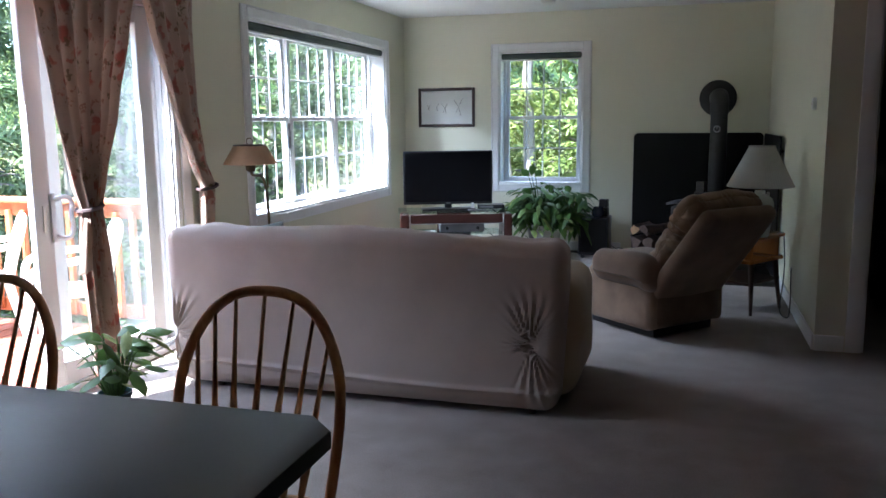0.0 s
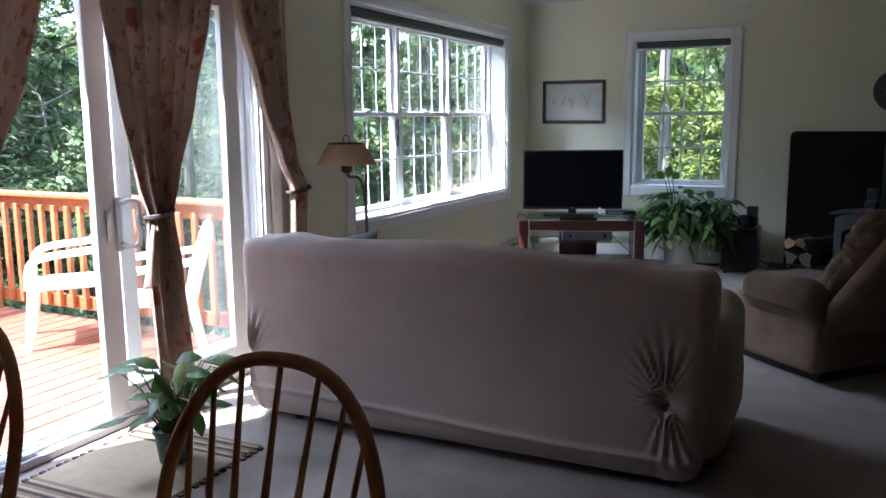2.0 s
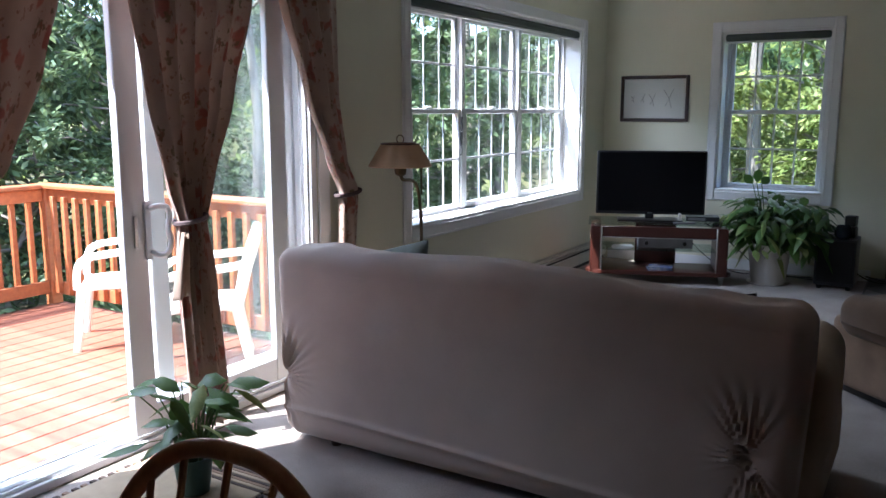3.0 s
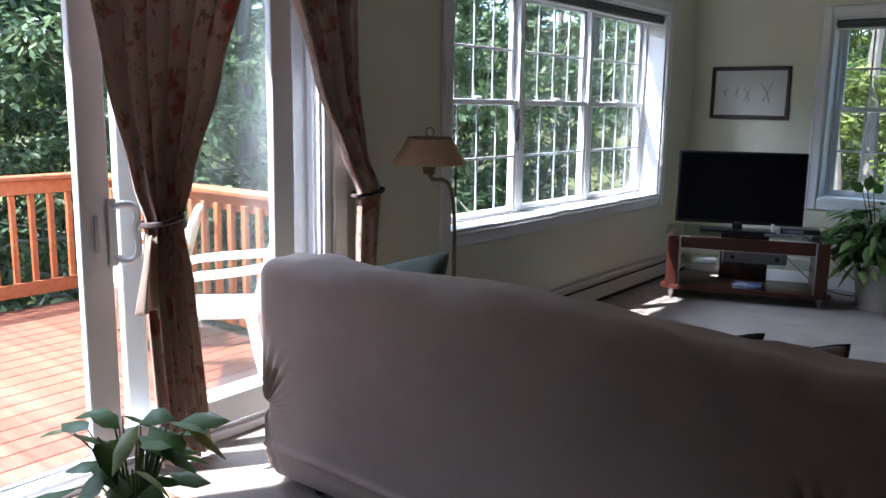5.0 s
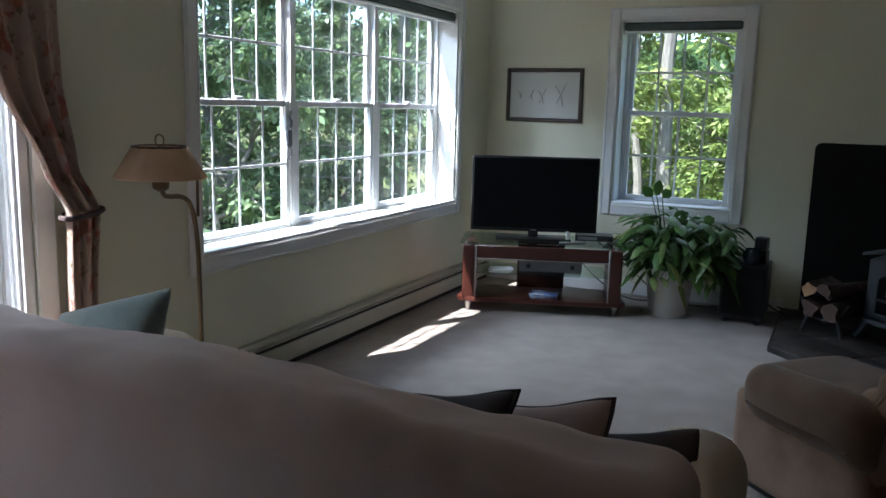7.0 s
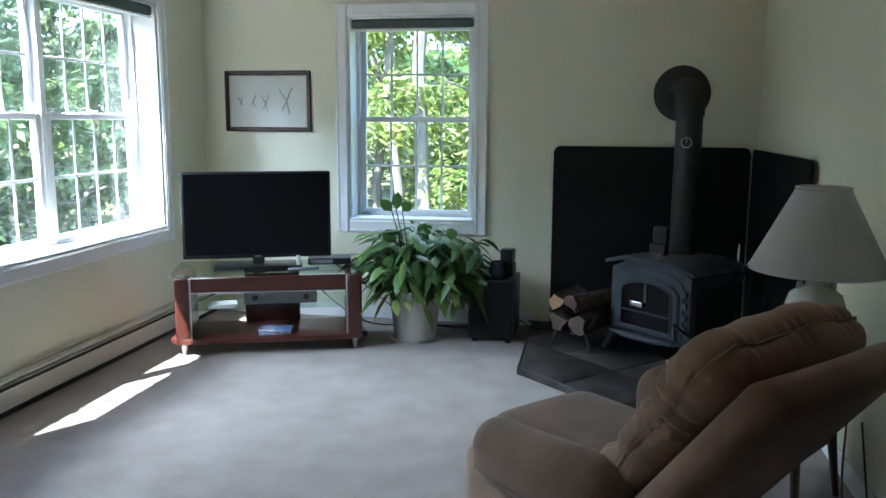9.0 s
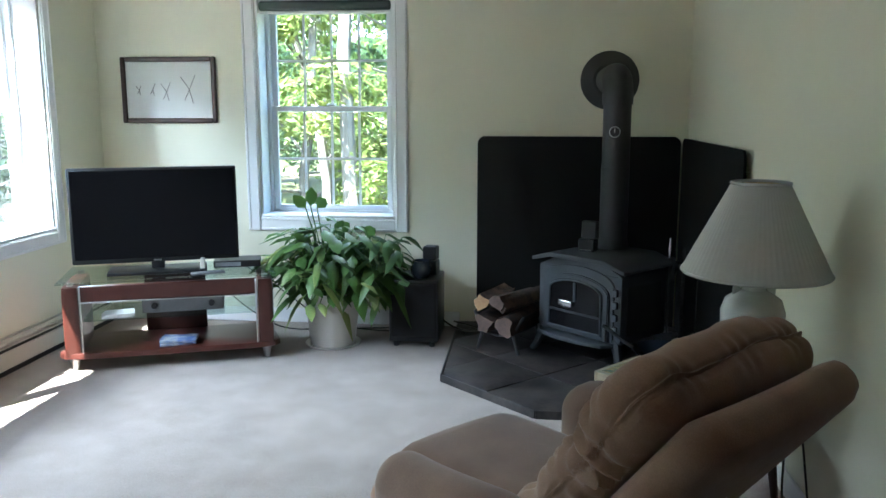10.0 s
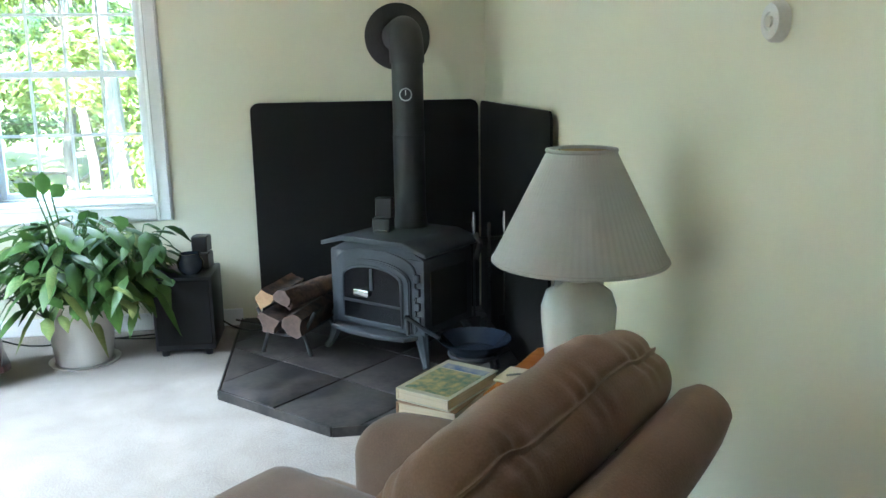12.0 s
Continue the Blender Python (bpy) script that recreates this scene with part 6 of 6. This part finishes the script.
curtain("curtain", "floral tan curtain gathered by a dark tie at the patio door", smooth_edge([(2.17, 2.82), (1.85, 2.885), (1.45, 2.945), (1.08, 3.030), (0.94, 3.075), (0.75, 3.055), (0.03, 3.085)]),
        smooth_edge([(2.17, 3.64), (1.85, 3.535), (1.45, 3.40), (1.08, 3.255), (0.94, 3.205), (0.70, 3.245), (0.03, 3.305)]), 6, 1, tie=(3.075, 3.205, 0.945))
curtain("curtain", "floral tan curtain tied back at the side of the patio door", smooth_edge([(2.17, 3.62), (1.93, 3.71), (1.45, 3.88), (1.13, 4.045), (0.975, 4.13), (0.70, 4.125), (0.10, 4.12)]),
        smooth_edge([(2.17, 4.16), (1.93, 4.14), (1.45, 4.14), (1.13, 4.19), (0.975, 4.275), (0.65, 4.245), (0.10, 4.26)]), 4, 2, x=XL + 0.085, tie=(4.13, 4.28, 0.965))
curtain("curtain", "floral tan curtain tied back beside the open door", smooth_edge([(2.17, 2.05), (1.93, 2.06), (1.45, 2.03), (0.975, 1.97), (0.75, 1.965), (0.10, 1.94)]),
        smooth_edge([(2.17, 2.74), (1.80, 2.63), (1.53, 2.545), (1.20, 2.39), (0.975, 2.10), (0.75, 2.08), (0.10, 2.11)]), 4, 3, x=XL + 0.085, tie=(1.97, 2.09, 0.965))
rod = thing("curtain_rod", pose(XL + 0.09, 0, 2.185), "dark metal curtain rod over the patio door", "curtain rod")
bm = bmesh.new()
cyl(bm, (0, 1.93, 0), (0, 4.22, 0), 0.011, None, 12)
part("pole", bm, DARKTRIM, rod)
for y in (1.91, 4.24):
    bm = bmesh.new()
    bmesh.ops.create_uvsphere(bm, u_segments=14, v_segments=10, radius=0.024, matrix=pose(0, y, 0))
    part("finial", bm, DARKTRIM, rod)
    bar(rod, "bracket", (-0.088, y - 0.008 + (0.06 if y < 3 else -0.06), -0.012), (-0.011, y + 0.008 + (0.06 if y < 3 else -0.06), 0.004), DARKTRIM, 0.002)
tail = thing("tie_tail", pose(0, 0, 0), "loose floral end of the curtain tie", "curtain tie")
bm = bmesh.new()
soft(bm, (XL + 0.115, 2.97, 0.63), (XL + 0.119, 3.07, 0.90), 0.0018, 16, lambda p: Vector((p.x + 0.014 * math.sin(75 * p.y + 4 * p.z) + 0.02 * (0.93 - p.z), 3.075 + (p.y - 3.02) * (0.25 + 2.2 * (0.90 - p.z)) - 0.12 * (0.90 - p.z), p.z + 0.25 * (p.y - 3.02) * (0.90 - p.z))))
part("cloth", bm, CURTAIN, tail)


# ---- plants ----
def foliage(parent, seed, centre, n, reach, ln, wd, material, up=(0.2, 1.2), stem=HOUSELEAF, droop=(0.15, 0.75)):
    """Arching stems from the pot, each ending in a broad leaf; every leaf is a part of its own."""
    rnd = random.Random(seed)
    for k in range(n):
        a = rnd.uniform(0, 2 * math.pi)
        d = Vector((math.cos(a), math.sin(a), 0))
        out, rise = reach * rnd.uniform(0.15, 1.0), rnd.uniform(*up)
        base = centre + d * 0.03
        tip = centre + d * out + Vector((0, 0, rise))
        mid = base.lerp(tip, 0.5) + Vector((0, 0, 0.12 * out + 0.03))
        bm = bmesh.new()
        tube(bm, [base, mid, tip], 0.0035, 4, taper=[1.2, 1.0, 0.7])
        part("stem", bm, stem, parent)
        ld = (d * rnd.uniform(0.4, 1.0) + Vector((rnd.gauss(0, 0.45), rnd.gauss(0, 0.45), rnd.uniform(-0.25, 0.35)))).normalized()
        s = ld.cross(Vector((rnd.gauss(0, 0.25), rnd.gauss(0, 0.25), 1))).normalized()
        leaf = (tip, ld, s, ln * rnd.uniform(0.7, 1.2), wd * rnd.uniform(0.75, 1.2), rnd.uniform(*droop))
        new("leaf", leaf_mesh("leaf", [leaf], material)).parent = parent


big = thing("potted_plant", pose(-1.09, 7.79, 0), "bushy variegated leafy plant in a cream plastic pot", "potted plant")
bm = bmesh.new()
lathe(bm, [(0.001, 0.004), (0.125, 0.004), (0.130, 0.012), (0.166, 0.295), (0.176, 0.30), (0.178, 0.325), (0.170, 0.328), (0.164, 0.30), (0.158, 0.285), (0.001, 0.285)], 44)
part("pot", bm, POT, big)
bm = bmesh.new()
lathe(bm, [(0.001, 0.0), (0.155, 0.0), (0.165, 0.012), (0.160, 0.013), (0.14, 0.003)], 36)
part("saucer", bm, POT, big)
bm = bmesh.new()
lathe(bm, [(0.001, 0.292), (0.157, 0.290)], 24)
part("soil", bm, SOIL, big)
c0 = Vector((0, 0, 0.29))
foliage(big, 11, c0 + Vector((-0.05, 0, 0)), 190, 0.30, 0.155, 0.080, HOUSELEAF, (0.06, 0.42), droop=(0.2, 1.0))
foliage(big, 12, c0, 120, 0.34, 0.15, 0.062, PALELEAF, (0.0, 0.34), droop=(0.4, 1.2))
foliage(big, 13, c0 + Vector((0.24, 0.02, 0.0)), 130, 0.22, 0.155, 0.078, HOUSELEAF, (0.02, 0.36), droop=(0.3, 1.1))
for dx, z, ln, tilt in ((-0.16, 0.80, 0.13, 0.15), (-0.19, 0.79, 0.11, -0.9), (-0.12, 0.79, 0.09, 0.9)):
    root, tip = c0 + Vector((-0.05, 0.10, 0)), Vector((dx, 0.16, z))
    bm = bmesh.new()
    tube(bm, [root, root.lerp(tip, 0.5) + Vector((0, 0.03, 0)), tip], 0.004, 5)
    part("stem", bm, HOUSELEAF, big)
    new("leaf", leaf_mesh("leaf", [(tip, Vector((tilt, -0.25, 1)).normalized(), Vector((1, 0.2, -tilt)).normalized(), ln, 0.085, 0.05)], HOUSELEAF)).parent = big

small = thing("potted_plant", pose(-2.22, 2.745, 0.012), "leafy houseplant in a small green plastic pot on the mat", "potted plant")
bm = bmesh.new()
lathe(bm, [(0.001, 0.0), (0.055, 0.0), (0.070, 0.12), (0.076, 0.122), (0.076, 0.140), (0.070, 0.140), (0.066, 0.12), (0.001, 0.118)], 32)
part("pot", bm, GREENPOT, small)
bm = bmesh.new()
lathe(bm, [(0.001, 0.124), (0.066, 0.122)], 20)
part("soil", bm, SOIL, small)
foliage(small, 21, Vector((0, 0, 0.12)), 32, 0.16, 0.14, 0.085, HOUSELEAF, (0.10, 0.30))
foliage(small, 22, Vector((0, 0, 0.12)), 6, 0.19, 0.13, 0.05, PALELEAF, (0.06, 0.34))

# door mat
mat_thing = thing("door_mat", pose(0, 0, 0), "woven beige door mat with brown striped ends", "rug")
RX0, RX1, RY0, RY1 = -2.60, -2.00, 2.25, 3.02
bar(mat_thing, "centre", (RX0, RY0 + 0.16, 0.0), (RX1, RY1 - 0.16, 0.010), RUGC, 0.003)
for side, y0 in ((0, RY0), (1, RY1 - 0.159)):
    for k in range(9):
        y = y0 + k * 0.0177
        bar(mat_thing, "stripe", (RX0, y, 0.0), (RX1, y + 0.0172, 0.0095), (RUGD, RUGC, RUGM)[k % 3], 0.002)
for side, x0 in ((0, RX0 - 0.024), (1, RX1 + 0.001)):
    for k in range(20):
        y = RY0 + k * (RY1 - RY0) / 20
        bar(mat_thing, "edge_stitch", (x0, y, 0.0), (x0 + 0.0225, y + 0.022, 0.0095), RUGD if k % 2 else RUGM, 0.002)

# dark bureau seen through the hall doorway
bu = thing("bureau", pose(2.05, 6.62, 0), "dark wooden bureau standing in the hall", "bureau")
bm = bmesh.new()
box(bm, (-0.45, -0.22, 0.06), (0.45, 0.22, 0.72), 0.006)
part("carcass", bm, DARKFURN, bu)
bar(bu, "top", (-0.47, -0.24, 0.72), (0.47, 0.235, 0.745), DARKFURN, 0.006)
for k in range(3):
    dr = bar(bu, "drawer", (-0.42, -0.236, 0.09 + k * 0.21), (0.42, -0.2205, 0.28 + k * 0.21), DARKFURN, 0.004)
    for x in (-0.22, 0.22):
        bm = bmesh.new()
        cyl(bm, (x, -0.236, 0.185 + k * 0.21), (x, -0.262, 0.185 + k * 0.21), 0.012, 0.016, 12)
        part("knob", bm, BRASS, dr)
for x in (-0.41, 0.41):
    for y in (-0.18, 0.18):
        bar(bu, "foot", (x - 0.03, y - 0.03, 0), (x + 0.03, y + 0.03, 0.0595), DARKFURN, 0.004)
